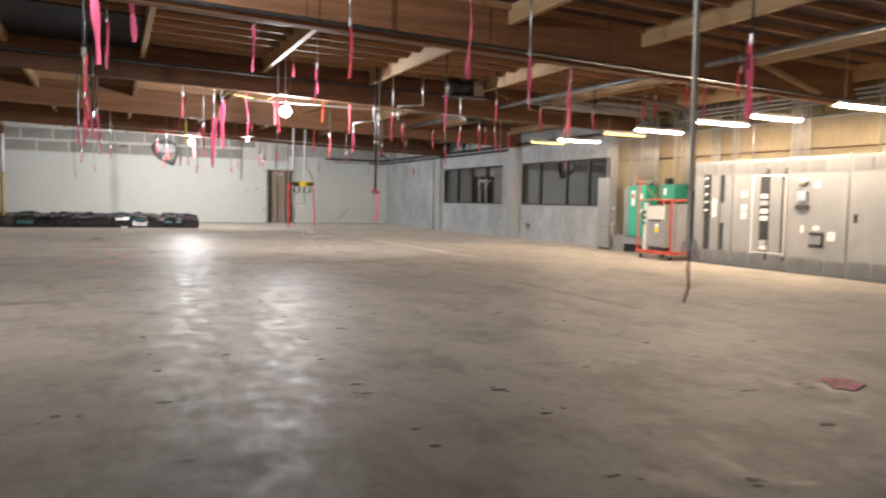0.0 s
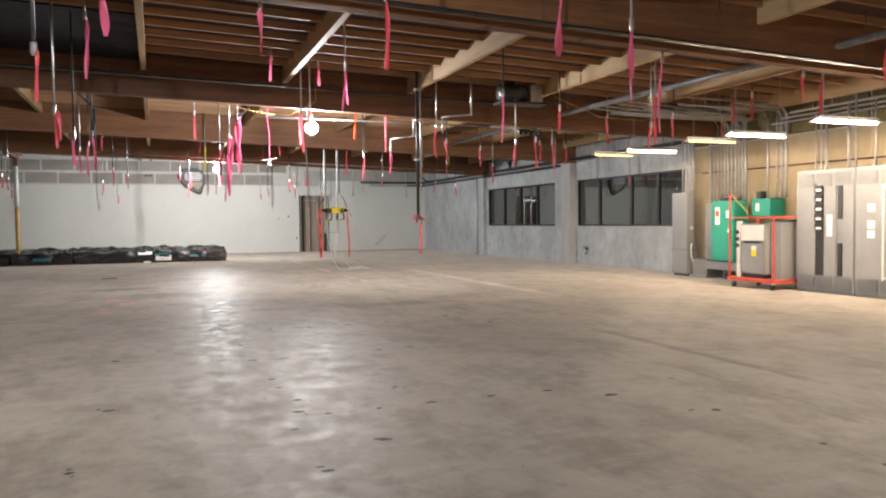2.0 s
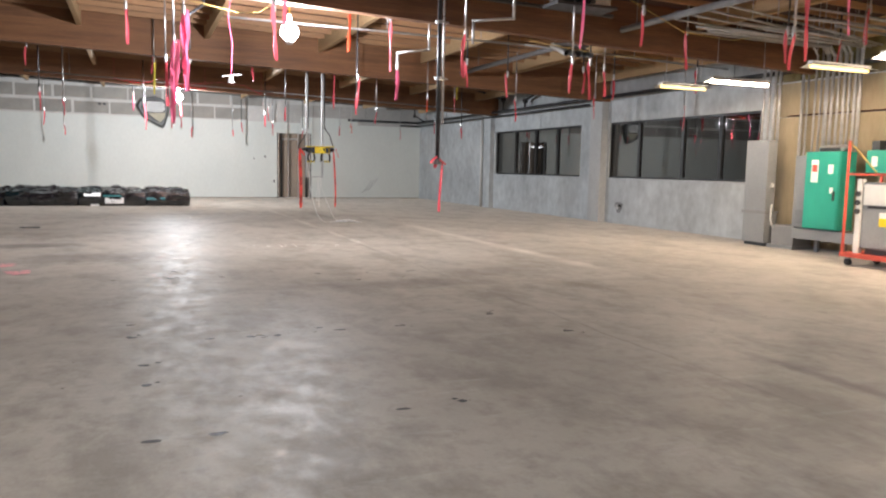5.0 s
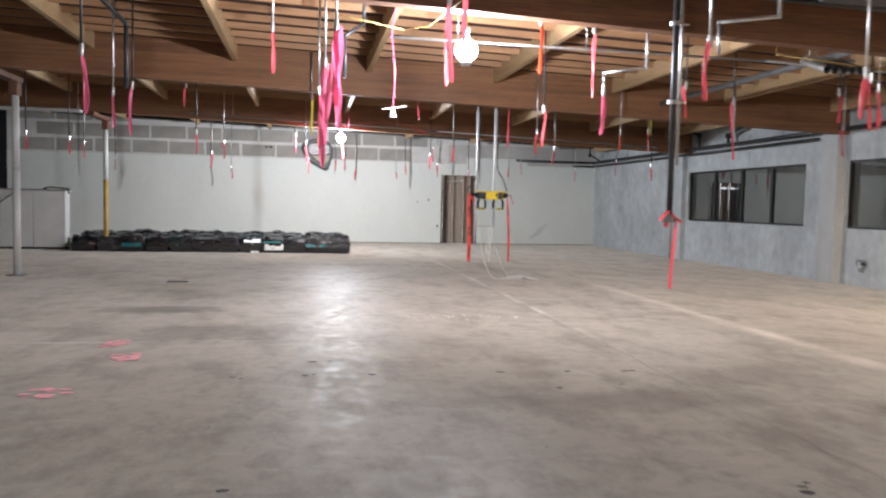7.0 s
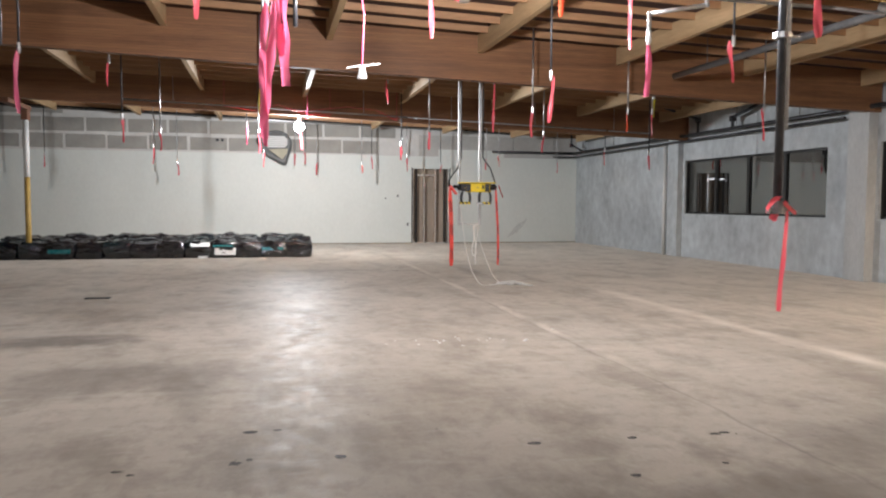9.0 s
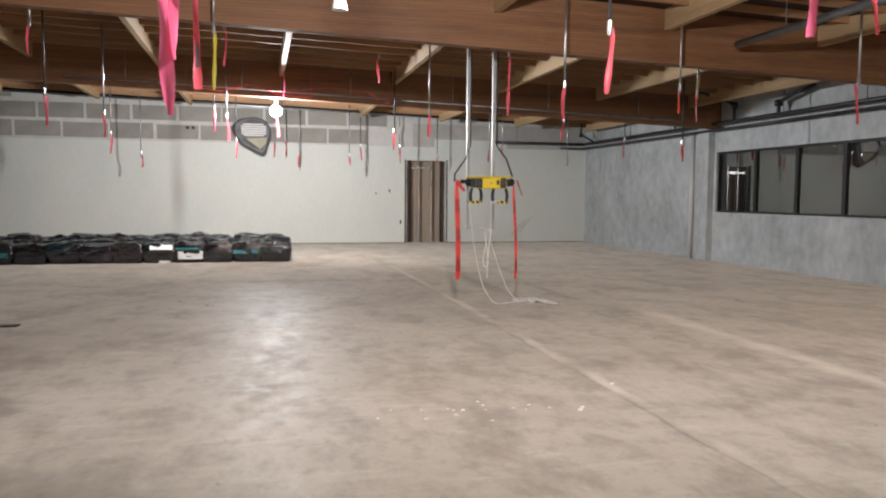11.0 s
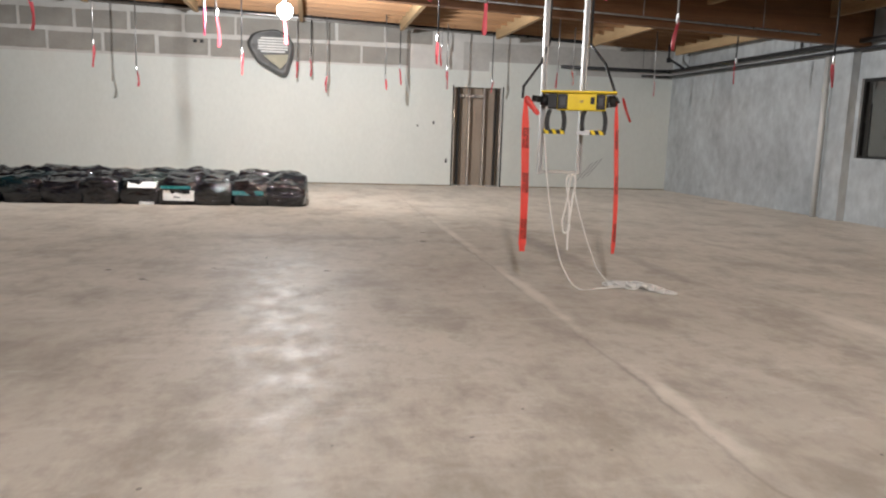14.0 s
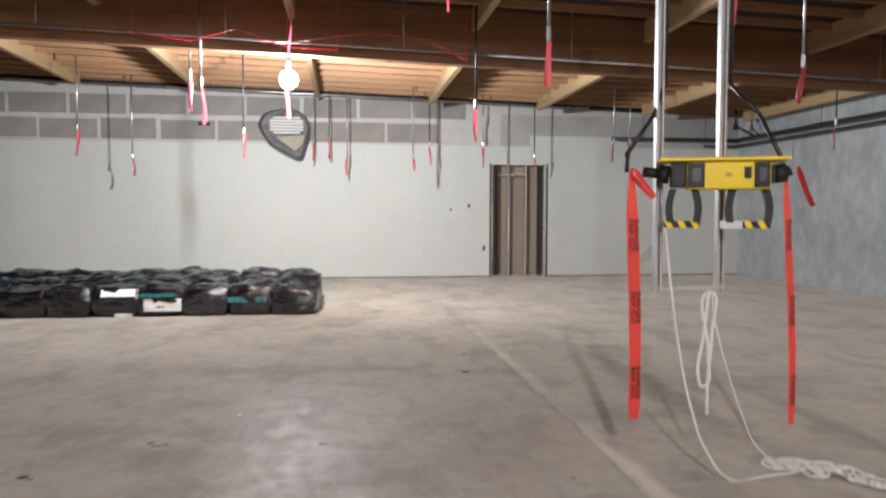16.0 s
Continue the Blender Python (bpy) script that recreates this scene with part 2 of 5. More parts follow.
M_PINK_MARK = surface("pink_chalk", (0.80, 0.33, 0.35), (0.90, 0.45, 0.46), 12, (0.8, 0.9))
M_TUBE = glowing("lit_tube", (1.0, 0.76, 0.53), 340)
M_TUBE_DIM = glowing("dim_yellow_tube", (1.0, 0.70, 0.22), 2.4)
M_GLOW = glowing("lit_bulb", (1.0, 0.97, 0.94), 60)


def tape_material(name, colour):
    m, nt, b = shader(name)
    crease = noise_tex(nt, 14, 5, (1, 1, 0.4))
    dark = tuple(c * 0.72 for c in colour)
    nt.links.new(ramp(nt, crease, [(0.35, dark), (0.65, colour)]), b.inputs["Base Color"])
    b.inputs["Roughness"].default_value = 0.32
    thin = nt.nodes.new("ShaderNodeBsdfTranslucent")
    thin.inputs[0].default_value = (*colour, 1)
    blend = nt.nodes.new("ShaderNodeMixShader")
    blend.inputs[0].default_value = 0.45
    nt.links.new(b.outputs[0], blend.inputs[1])
    nt.links.new(thin.outputs[0], blend.inputs[2])
    nt.links.new(blend.outputs[0], nt.nodes["Material Output"].inputs["Surface"])
    bumped(nt, b, crease, 0.5, 0.01)
    return m


M_TAPES = {"pink": tape_material("pink_tape", (0.86, 0.17, 0.30)), "red": tape_material("red_tape", (0.80, 0.12, 0.15)),
           "orange": tape_material("orange_tape", (0.88, 0.12, 0.05)), "warning": tape_material("red_warning_tape", (0.80, 0.075, 0.06)), "yellow": tape_material("yellow_tape", (0.72, 0.58, 0.08))}


def glass_material():
    m, nt, b = shader("dark_window_glass")
    b.inputs["Base Color"].default_value = (0.10, 0.105, 0.095, 1)
    b.inputs["Roughness"].default_value = 0.012
    b.inputs["IOR"].default_value = 2.1
    b.inputs["Transmission Weight"].default_value = 0.95
    return m


def bag_material():
    m, nt, b = shader("black_plastic_film")
    wrinkle = noise_tex(nt, 4.5, 4, (1, 1, 2.2), 0.55)
    info = nt.nodes.new("ShaderNodeObjectInfo")
    tint = ramp(nt, sums(nt, "MULTIPLY_ADD", info.outputs["Random"], 0.35, noise_tex(nt, 2.2, 3, shift=2)), [(0.78, (0, 0, 0)), (0.92, (1, 1, 1))])
    film = ramp(nt, wrinkle, [(0.4, (0.002, 0.0025, 0.005)), (0.75, (0.014, 0.017, 0.024))])
    nt.links.new(mixed(nt, tint, film, (0.004, 0.022, 0.026)), b.inputs["Base Color"])
    b.inputs["Roughness"].default_value = 0.12
    b.inputs["Specular IOR Level"].default_value = 1.0
    bumped(nt, b, sums(nt, "MULTIPLY_ADD", noise_tex(nt, 15, 3, (1, 1, 1.6), 0.5), 0.22, wrinkle), 0.6, 0.09)
    return m


M_GLASS, M_BAG = glass_material(), bag_material()
M_TEAL_FILM = surface("teal_plastic_film", (0.01, 0.10, 0.11), (0.03, 0.2, 0.21), 10, (0.2, 0.35), bump=0.5)

# ---- building blocks ----


def box(bm, lo, hi, bevel=0.0):
    size = [h - l for l, h in zip(lo, hi)]
    m = Matrix.Translation([(l + h) / 2 for l, h in zip(lo, hi)]) @ Matrix.Diagonal((*size, 1))
    made = bmesh.ops.create_cube(bm, size=1, matrix=m)["verts"]
    if bevel:
        edges = {e for v in made for e in v.link_edges}
        bmesh.ops.bevel(bm, geom=list(edges), offset=bevel, segments=2, affect="EDGES", profile=0.7)
    return made


def rod(bm, a, b, r, r2=None, n=10, caps=True):
    a, b = Vector(a), Vector(b)
    d = b - a
    m = Matrix.Translation((a + b) / 2) @ d.to_track_quat("Z", "Y").to_matrix().to_4x4()
    return bmesh.ops.create_cone(bm, cap_ends=caps, segments=n, radius1=r, radius2=r if r2 is None else r2, depth=d.length, matrix=m)["verts"]


def tube(bm, points, r, n=8):
    """A bent pipe through the points, with a ball at each bend."""
    for a, b in zip(points, points[1:]):
        rod(bm, a, b, r, n=n)
    for p in points[1:-1]:
        bmesh.ops.create_uvsphere(bm, u_segments=n, v_segments=6, radius=r * 1.25, matrix=Matrix.Translation(p))


def mesh_of(name, bm, smooth=False):
    me = bpy.data.meshes.new(name)
    bm.to_mesh(me)
    bm.free()
    if smooth:
        for p in me.polygons:
            p.use_smooth = True
    return me


def part(name, bm, material, parent=None, label="", smooth=False):
    """One mesh object under its thing or part; with no parent it is a thing of its own."""
    me = mesh_of(name, bm, smooth)
    me.materials.append(material)
    ob = new(name, me)
    if parent is not None:
        ob.parent = parent
    return tagged(ob, label)


def thing(name, at, label, category, group="", kind="", rz=0):
    ob = new(name)
    ob.matrix_basis = pose(*at, 0, 0, rz)
    return tagged(ob, label, category, group, kind)


def one(name, material, lo, hi, parent=None, bevel=0.0, label=""):
    bm = bmesh.new()
    box(bm, lo, hi, bevel)
    return part(name, bm, material, parent, label)


def fall(x):
    """How far the roof lies above its mean height at x: it drains towards the east wall."""
    return 0.03 - 0.034 * (x - 3)


def roofed(bm, above=0.0):
    """Shears what belongs to the roof along its slope."""
    for v in bm.verts:
        if v.co.z > above:
            v.co.z += fall(v.co.x)
    return bm


def solid(name, material, boxes, kind="structure", label="", category=""):
    bm = bmesh.new()
    for lo, hi in boxes:
        box(bm, lo, hi)
    return tagged(part(name, roofed(bm, 4.1), material), label, category, "", kind)


# ---- the hall ----
NORTH, EAST, SOUTH, WEST = 31.15, 12.19, -13.0, -17.0
DECK = 4.15
BEAM_LOW = 3.42
BEAMS = [-9.4, -2.8, 3.8, 10.4, 17.0, 23.6]

solid("floor", M_FLOOR, [((WEST - 0.3, SOUTH - 0.3, -0.25), (EAST + 0.3, NORTH + 0.6, 0))], label="grey-brown polished concrete floor with worn joints and stains", category="floor")
# north wall: painted below, bare blocks above, with a doorway through it
DOOR_X0, DOOR_X1, DOOR_H = 6.07, 7.39, 2.62
solid("wall_north", M_WHITE_WALL, [((-9.2, NORTH, 0), (DOOR_X0, NORTH + 0.22, 3.05)), ((DOOR_X1, NORTH, 0), (EAST + 0.3, NORTH + 0.22, 3.05)),
      ((DOOR_X0, NORTH, DOOR_H), (DOOR_X1, NORTH + 0.22, 3.05))], label="white painted wall with scuffs and a bare doorway", category="wall")
upper = solid("wall_north_upper", M_JOINT, [((-9.2, NORTH + 0.02, 3.05), (EAST + 0.3, NORTH + 0.22, DECK))], label="bare grey block band above the white wall", category="wall")
# plain closing wall; the lack of light here is put into its black colour
solid("wall_north_west", M_BLACKOUT_AND_UNLIT, [((WEST, NORTH + 0.05, 0), (-9.2, NORTH + 0.25, DECK))], label="end of the far wall, coloured black to look unlit", category="wall")
WIN = [(18.26, 23.65), (11.72, 16.9)]
SILL, HEAD = 1.17, 2.60
solid("wall_east", M_CONCRETE, [((EAST, SOUTH, 0), (EAST + 0.25, NORTH, SILL)), ((EAST, SOUTH, HEAD), (EAST + 0.25, NORTH, DECK)),
      ((EAST, WIN[0][1], SILL), (EAST + 0.25, NORTH, HEAD)), ((EAST, WIN[1][1], SILL), (EAST + 0.25, WIN[0][0], HEAD)), ((EAST, SOUTH, SILL), (EAST + 0.25, WIN[1][0], HEAD))],
      label="grey concrete wall with two long dark windows", category="wall")
solid("wall_west", M_CONCRETE, [((WEST - 0.25, SOUTH, 0), (WEST, NORTH + 0.3, DECK))], label="grey concrete side wall", category="wall")
solid("wall_south", M_CONCRETE, [((WEST, SOUTH - 0.25, 0), (EAST + 0.25, SOUTH, DECK))], label="grey concrete end wall", category="wall")

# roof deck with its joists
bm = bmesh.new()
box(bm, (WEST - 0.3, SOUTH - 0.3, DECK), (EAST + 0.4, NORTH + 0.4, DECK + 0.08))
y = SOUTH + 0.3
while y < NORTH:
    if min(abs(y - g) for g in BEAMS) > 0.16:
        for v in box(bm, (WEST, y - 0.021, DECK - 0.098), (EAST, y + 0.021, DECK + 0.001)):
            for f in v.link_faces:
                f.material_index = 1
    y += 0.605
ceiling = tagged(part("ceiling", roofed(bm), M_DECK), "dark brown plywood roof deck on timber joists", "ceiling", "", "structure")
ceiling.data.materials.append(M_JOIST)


def beam(y):
    bm = bmesh.new()
    box(bm, (WEST, y - 0.085, BEAM_LOW), (EAST, y + 0.085, DECK - 0.003), 0.008)
    return tagged(part("girder", roofed(bm), M_GLULAM), "brown glued-timber girder spanning the hall", "beam", "roof girders", "structure")


for g in BEAMS:
    beam(g)
PURLIN_LOW = 3.86
bm = bmesh.new()
box(bm, (-0.045, 0, 0), (0.045, 6.43, 0.286), 0.004)
purlin = tagged(part("purlin", bm, M_PURLIN), "pale sawn timber purlin between two girders", "beam", "roof purlins", "structure")
purlin.matrix_basis = pose(2.12, BEAMS[0] + 0.085, PURLIN_LOW + fall(2.12))
for i, g in enumerate(BEAMS + [SOUTH - 3.05]):
    for k in range(-7, 5):
        x = 2.03 + 2.33 * k if g == 17.0 else 2.12 + 2.41 * k
        if (i, k) == (0, 0) or x < WEST or (g < SOUTH):
            continue
        copy_thing(purlin, pose(x, g + 0.085, PURLIN_LOW + fall(x)))
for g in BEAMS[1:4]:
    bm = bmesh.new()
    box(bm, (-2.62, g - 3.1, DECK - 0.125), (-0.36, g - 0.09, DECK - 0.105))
    tagged(part("blackout_sheet", roofed(bm), M_BLACKOUT_AND_UNLIT), "black sheet fixed under the roof joists", "sheet", "blackout sheets", "structure")

solid("baseboard", M_EDGE, [((-9.2, NORTH - 0.012, 0), (DOOR_X0 - 0.04, NORTH - 0.002, 0.03)), ((DOOR_X1 + 0.04, NORTH - 0.012, 0), (EAST - 0.01, NORTH - 0.002, 0.03))], label="dirty tan edge strip along the foot of the wall", category="baseboard")

# ---- windows ----


def window(name, y0, y1, bars):
    w = thing(name, (EAST, y0, SILL), "long dark window in a black metal frame", "window", "", "structure")
    L, H = y1 - y0, HEAD - SILL
    bm = bmesh.new()
    for lo, hi in (((0.05, 0, 0), (0.13, L, 0.05)), ((0.05, 0, H - 0.05), (0.13, L, H)), ((0.05, 0, 0.05), (0.13, 0.05, H - 0.05)), ((0.05, L - 0.05, 0.05), (0.13, L, H - 0.05))):
        box(bm, lo, hi)
    part("window_frame", bm, M_FRAME, w)
    edges = [0.05] + [b - y0 for b in bars] + [L - 0.05]
    for b in edges[1:-1]:
        one("mullion", M_FRAME, (0.045, b - 0.045, 0.05), (0.13, b + 0.045, H - 0.05), w)
    for a, b in zip(edges, edges[1:]):
        g = one("pane", M_GLASS, (0.085, a + 0.045, 0.05), (0.093, b - 0.045, H - 0.05), w)
    one("window_sill", M_CONCRETE, (-0.012, -0.03, -0.03), (0.05, L + 0.03, 0.004), w)
    return w


window("window_1", *WIN[0], (19.61, 20.92, 22.25))
window("window_2", *WIN[1], (12.87, 14.08, 15.69))
one("pilaster", M_PALE_CONCRETE, (EAST - 0.2, 16.98, 0), (EAST + 0.01, 17.5, 3.95), None, 0.015)
one("pilaster", M_CONCRETE, (EAST - 0.16, 23.75, 0), (EAST + 0.01, 24.25, 3.95), None, 0.015)
for o in [o for o in scene.objects if o.name.startswith("pilaster")]:
    tagged(o, "concrete pilaster beside a dark window", "pilaster", "pilasters", "structure")

# ---- doorway with bare studs ----
door = thing("door_1", (DOOR_X0, NORTH, 0), "bare doorway with metal studs and brown backing board", "doorway", "", "structure")
one("backing_board", M_BROWN_BOARD, (-0.05, 0.235, -0.0), (1.37, 0.26, DOOR_H + 0.05), door)
for x, w in ((0.0, 0.05), (0.13, 0.05), (0.42, 0.04), (0.82, 0.045), (1.14, 0.05), (1.27, 0.05)):
    bm = bmesh.new()
    box(bm, (x, 0.06, 0.03), (x + w, 0.066, DOOR_H))
    box(bm, (x, 0.066, 0.03), (x + 0.006, 0.18, DOOR_H))
    box(bm, (x + w - 0.006, 0.066, 0.03), (x + w, 0.1, DOOR_H))
    part("stud", bm, M_STEEL if x not in (0.13, 1.14) else M_FRAME, door)
one("track", M_STEEL, (0, 0.055, 0), (1.32, 0.18, 0.03), door)
one("header", M_STEEL, (0.18, 0.05, 2.36), (0.82, 0.058, 2.43), door)
one("jamb", M_FRAME, (-0.035, -0.012, 0), (0.0, 0.1, DOOR_H + 0.03), door)
one("jamb", M_FRAME, (1.32, -0.012, 0), (1.355, 0.1, DOOR_H + 0.03), door)

# ---- columns, cabinet and wrapped packs along the far side ----


def steel_post(x, y, lower, label):
    low = BEAM_LOW + fall(x)
    c = thing("steel_column", (x, y, 0), label, "column", "steel columns", "structure")
    bm = bmesh.new()
    rod(bm, (0, 0, 0.012), (0, 0, 2.0), 0.065, n=20)
    part("lower_shaft", bm, lower, c, "", True)
    bm = bmesh.new()
    rod(bm, (0, 0, 2.0), (0, 0, low - 0.32), 0.065, n=20)
    part("upper_shaft", bm, M_WHITE, c, "", True)
    one("base_plate", M_GREY_DARK, (-0.14, -0.14, 0), (0.14, 0.14, 0.014), c)
    one("bracket", M_RUSTY, (-0.07, -0.12, low - 0.34), (0.07, 0.12, low), c)
    one("bracket", M_RUSTY, (-0.1, -1.55, low - 0.1), (0.1, 0.12, low - 0.006), c)


steel_post(-4.35, 18.1, M_WHITE, "slender white steel column under a girder")
steel_post(-4.5, 25.1, M_YELLOW_POST, "steel column with a worn yellow lower half")

cab = thing("white_cabinet", (-5.75, 25.75, 0), "white panelled equipment cabinet with a dark lid edge", "cabinet")
one("plinth", M_BLACK, (-3.4, 0.03, 0), (-0.02, 0.42, 0.06), cab)
for i in range(4):
    one("side_panel", M_WHITE, (-0.85 * (i + 1) + 0.006, 0, 0.06), (-0.85 * i - 0.006, 0.05, 1.66), cab, 0.006)
one("end_panel", M_WHITE, (-0.05, 0.055, 0.06), (0, 0.42, 1.66), cab, 0.006)
one("body", M_GREY_METAL, (-3.4, 0.055, 0.06), (-0.055, 0.42, 1.64), cab)
one("lid", M_GREY_DARK, (-3.4, -0.03, 1.665), (0.06, 0.44, 1.70), cab, 0.01)
bm = bmesh.new()
tube(bm, [(-0.6, 0.1, 1.71), (-0.4, -0.04, 1.76), (-0.1, -0.03, 1.74), (0.09, 0.0, 1.72), (0.1, 0.0, 1.58)], 0.02)
part("cable", bm, M_BLACK, cab)
bm = bmesh.new()
tube(bm, [(-3.0, -0.02, 1.2), (-2.3, -0.04, 1.0), (-1.7, -0.03, 1.3), (-1.2, -0.02, 1.69)], 0.014)
part("cable", bm, M_BLACK, cab)


def wrapped_pack(seed, w, d, h):
    """A slumped pack in black film: a box whose faces bulge, sag and crease."""
    bm = bmesh.new()
    box(bm, (-w / 2, -d / 2, 0), (w / 2, d / 2, h))
    bmesh.ops.subdivide_edges(bm, edges=bm.edges[:], cuts=9, use_grid_fill=True)
    off = Vector((seed * 7.3, seed * 3.1, seed * 1.7))
    for v in bm.verts:
        u = Vector((2 * v.co.x / w, 2 * v.co.y / d, 2 * v.co.z / h - 1))
        corner = max(0, abs(u.x) + abs(u.y) + abs(u.z) - 1.75)
        s = 1 - 0.13 * corner
        n = 1.5 * noise.fractal(v.co * 3.6 + off, 0.9, 2.1, 5)
        fold = noise.noise(Vector((v.co.x * 3, v.co.y * 3, v.co.z * 12)) + off)
        lift = max(v.co.z, 0) / h
        v.co.x *= s * (1 + 0.05 * n)
        v.co.y *= s * (1 + 0.06 * n)
        v.co.z = max(0.0, v.co.z * (1 - 0.10 * corner) + lift * (0.045 * n + 0.02 * fold))
        if v.co.z > 0.02:
            v.co += Vector((fold * 0.015, fold * 0.015, 0))
    return bm


rng = random.Random(4)
PACKS = []
for row, (y, h) in enumerate(((25.36, 0.43), (26.15, 0.48), (26.95, 0.52))):
    for i in range(12):
        x = 1.94 - 0.635 * i
        p = part("wrapped_pack", wrapped_pack(rng.random() * 40, 0.70, 0.84, h * rng.uniform(0.93, 1.05)), M_BAG, None, "", True)
        tagged(p, "slumped pack wrapped in shiny black plastic film", "pack", "packs on the floor")
        p.matrix_basis = pose(x + rng.uniform(-0.02, 0.02), y + rng.uniform(-0.03, 0.03), 0, 0, 0, rng.uniform(-3, 3))
        PACKS.append(p)


def pack_patch(index, name, material, x, z, w, h, lean, label):
    bm = bmesh.new()
    box(bm, (-w / 2, -0.006, -h / 2), (w / 2, 0.0, h / 2))
    bmesh.ops.subdivide_edges(bm, edges=bm.edges[:], cuts=3, use_grid_fill=True)
    for v in bm.verts:
        v.co.y += 0.012 * noise.noise(v.co * 9)
    ob = part(name, bm, material, PACKS[index], label)
    ob.matrix_basis = pose(x, -0.425, z, lean, 0, 0)


pack_patch(3, "paper_label", M_PAPER, 0.05, 0.17, 0.52, 0.18, -6, "white paper label")
pack_patch(4, "paper_label", M_PAPER, 0.05, 0.345, 0.46, 0.12, -35, "white paper label")
pack_patch(4, "paper_label", M_PAPER, 0.12, 0.03, 0.24, 0.05, 0, "torn white paper scrap")
pack_patch(1, "film_strip", M_TEAL_FILM, -0.05, 0.23, 0.55, 0.08, -6, "teal film strip")
pack_patch(3, "film_strip", M_TEAL_FILM, 0.0, 0.31, 0.5, 0.05, -10, "teal film strip")
pack_patch(9, "film_strip", M_TEAL_FILM, 0.0, 0.2, 0.5, 0.1, -6, "teal film strip")

# ---- hood on the far wall, pipes along the walls ----
hood = thing("vent_hood", (1.40, NORTH - 0.01, 3.30), "dented grey sheet-metal vent hood with a pale louvre", "vent")
bm = bmesh.new()
ring = [(-0.59, 0.14), (-0.45, 0.40), (0.07, 0.51), (0.40, 0.36), (0.52, 0.11), (0.45, -0.25), (0.33, -0.66), (-0.10, -0.45), (-0.38, -0.28)]
for k in range(2):
    ring = [(a[0] * f + b[0] * (1 - f), a[1] * f + b[1] * (1 - f)) for a, b in zip(ring, ring[1:] + ring[:1]) for f in (0.8, 0.2)]
loops = []
for deep, wide, up in ((0.0, 0.96, 0.0), (-0.14, 1.06, 0.0), (-0.27, 1.0, 0.01), (-0.31, 0.9, 0.02), (-0.29, 0.84, 0.03)):
    loops.append([bm.verts.new((x * wide + 0.03 * noise.noise(Vector((x * 4, deep * 5, z * 4))), deep + 0.03 * noise.noise(Vector((x * 5, z * 5, deep))), z * wide + up)) for x, z in ring])
for a, b in zip(loops, loops[1:]):
    for i in range(len(ring)):
        j = (i + 1) % len(ring)
        bm.faces.new((a[i], a[j], b[j], b[i]))
bm.faces.new(loops[-1][::-1])
bmesh.ops.recalc_face_normals(bm, faces=bm.faces[:])
part("shell", bm, M_HOOD, hood, "", True)
for k in range(6):
    w = 0.36 - (0.07 if k in (0, 5) else 0.0)
    slat = one("slat", M_PAPER, (-w + 0.02, -0.02, -0.021), (w + 0.02, 0.0, 0.021), hood)
    slat.matrix_basis = pose(0, -0.335, -0.04 + k * 0.064, 14, 0, 0)
bm = bmesh.new()
for q in ((-0.22, -0.14), (0.40, -0.10), (0.36, -0.28), (0.20, -0.46)):
    bm.verts.new((q[0], -0.37, q[1]))
bm.faces.new(bm.verts[:]).normal_update()
bmesh.ops.solidify(bm, geom=bm.faces[:], thickness=0.012)
part("flap", bm, M_FLAP, hood, "torn tan flap")


def long_pipe(name, points, r, material, label, category="pipe", group="", n=10):
    bm = bmesh.new()
    tube(bm, points, r, n)
    for a, b in zip(points, points[1:]):
        run = (Vector(b) - Vector(a)).length
        if run > 1.2 and abs(a[2] - b[2]) < 1.2 and min(a[2], b[2]) > 3.1:
            for k in range(1, int(run / 2.4) + 2):
                c = Vector(a).lerp(Vector(b), (k - 0.5) / (int(run / 2.4) + 1))
                rod(bm, c, (c.x, c.y, DECK + fall(c.x) + 0.004), 0.006, n=6)
    return tagged(part(name, bm, material, None, "", True), label, category, group)


long_pipe("wall_pipe", [(EAST - 0.22, 9.0, 3.24), (EAST - 0.22, 30.9, 3.24), (8.9, 30.9, 3.24)], 0.045, M_BLACK_PIPE, "dark pipe running under the roof along the wall", "pipe", "wall pipes")
long_pipe("wall_pipe", [(EAST - 0.2, 17.6, 3.1), (EAST - 0.2, 30.95, 3.1), (11.2, 30.95, 3.1)], 0.032, M_BLACK_PIPE, "dark pipe running under the roof along the wall", "pipe", "wall pipes")
long_pipe("wall_pipe", [(-8.6, 30.75, 4.44), (7.5, 30.75, 3.95), (9.6, 30.75, 3.88)], 0.05, M_BLACK_PIPE, "dark pipe along the top of the far wall", "pipe", "wall pipes")
long_pipe("wall_pipe", [(-6.0, 30.5, 4.30), (8.2, 30.5, 3.88)], 0.03, M_STEEL, "steel conduit along the top of the far wall", "pipe", "wall pipes")
long_pipe("down_pipe", [(12.03, 24.42, 0.0), (12.03, 24.42, 3.05)], 0.06, M_WHITE, "white vertical pipe beside a concrete pilaster")
long_pipe("main_pipe", [(8.35, -6, 3.62), (8.3, 3.0, 3.6), (7.85, 9.0, 3.56), (7.8, 16.6, 3.56)], 0.05, M_DULL_PIPE, "long grey steel pipe slung under the roof", "pipe")
long_pipe("main_pipe", [(WEST + 1, 3.45, 4.12), (11.9, 3.45, 3.17)], 0.028, M_BLACK_PIPE, "thin dark pipe across the hall under a girder", "pipe")
long_pipe("main_pipe", [(WEST + 1, 9.95, 4.25), (7.4, 9.95, 3.66)], 0.028, M_BLACK_PIPE, "thin dark pipe across the hall under the purlins", "pipe")
long_pipe("conduit_run", [(2.0, 12.0, 3.52), (7.0, 12.0, 3.5), (11.9, 12.4, 3.45)], 0.018, M_STEEL, "thin steel conduit across the hall", "conduit")
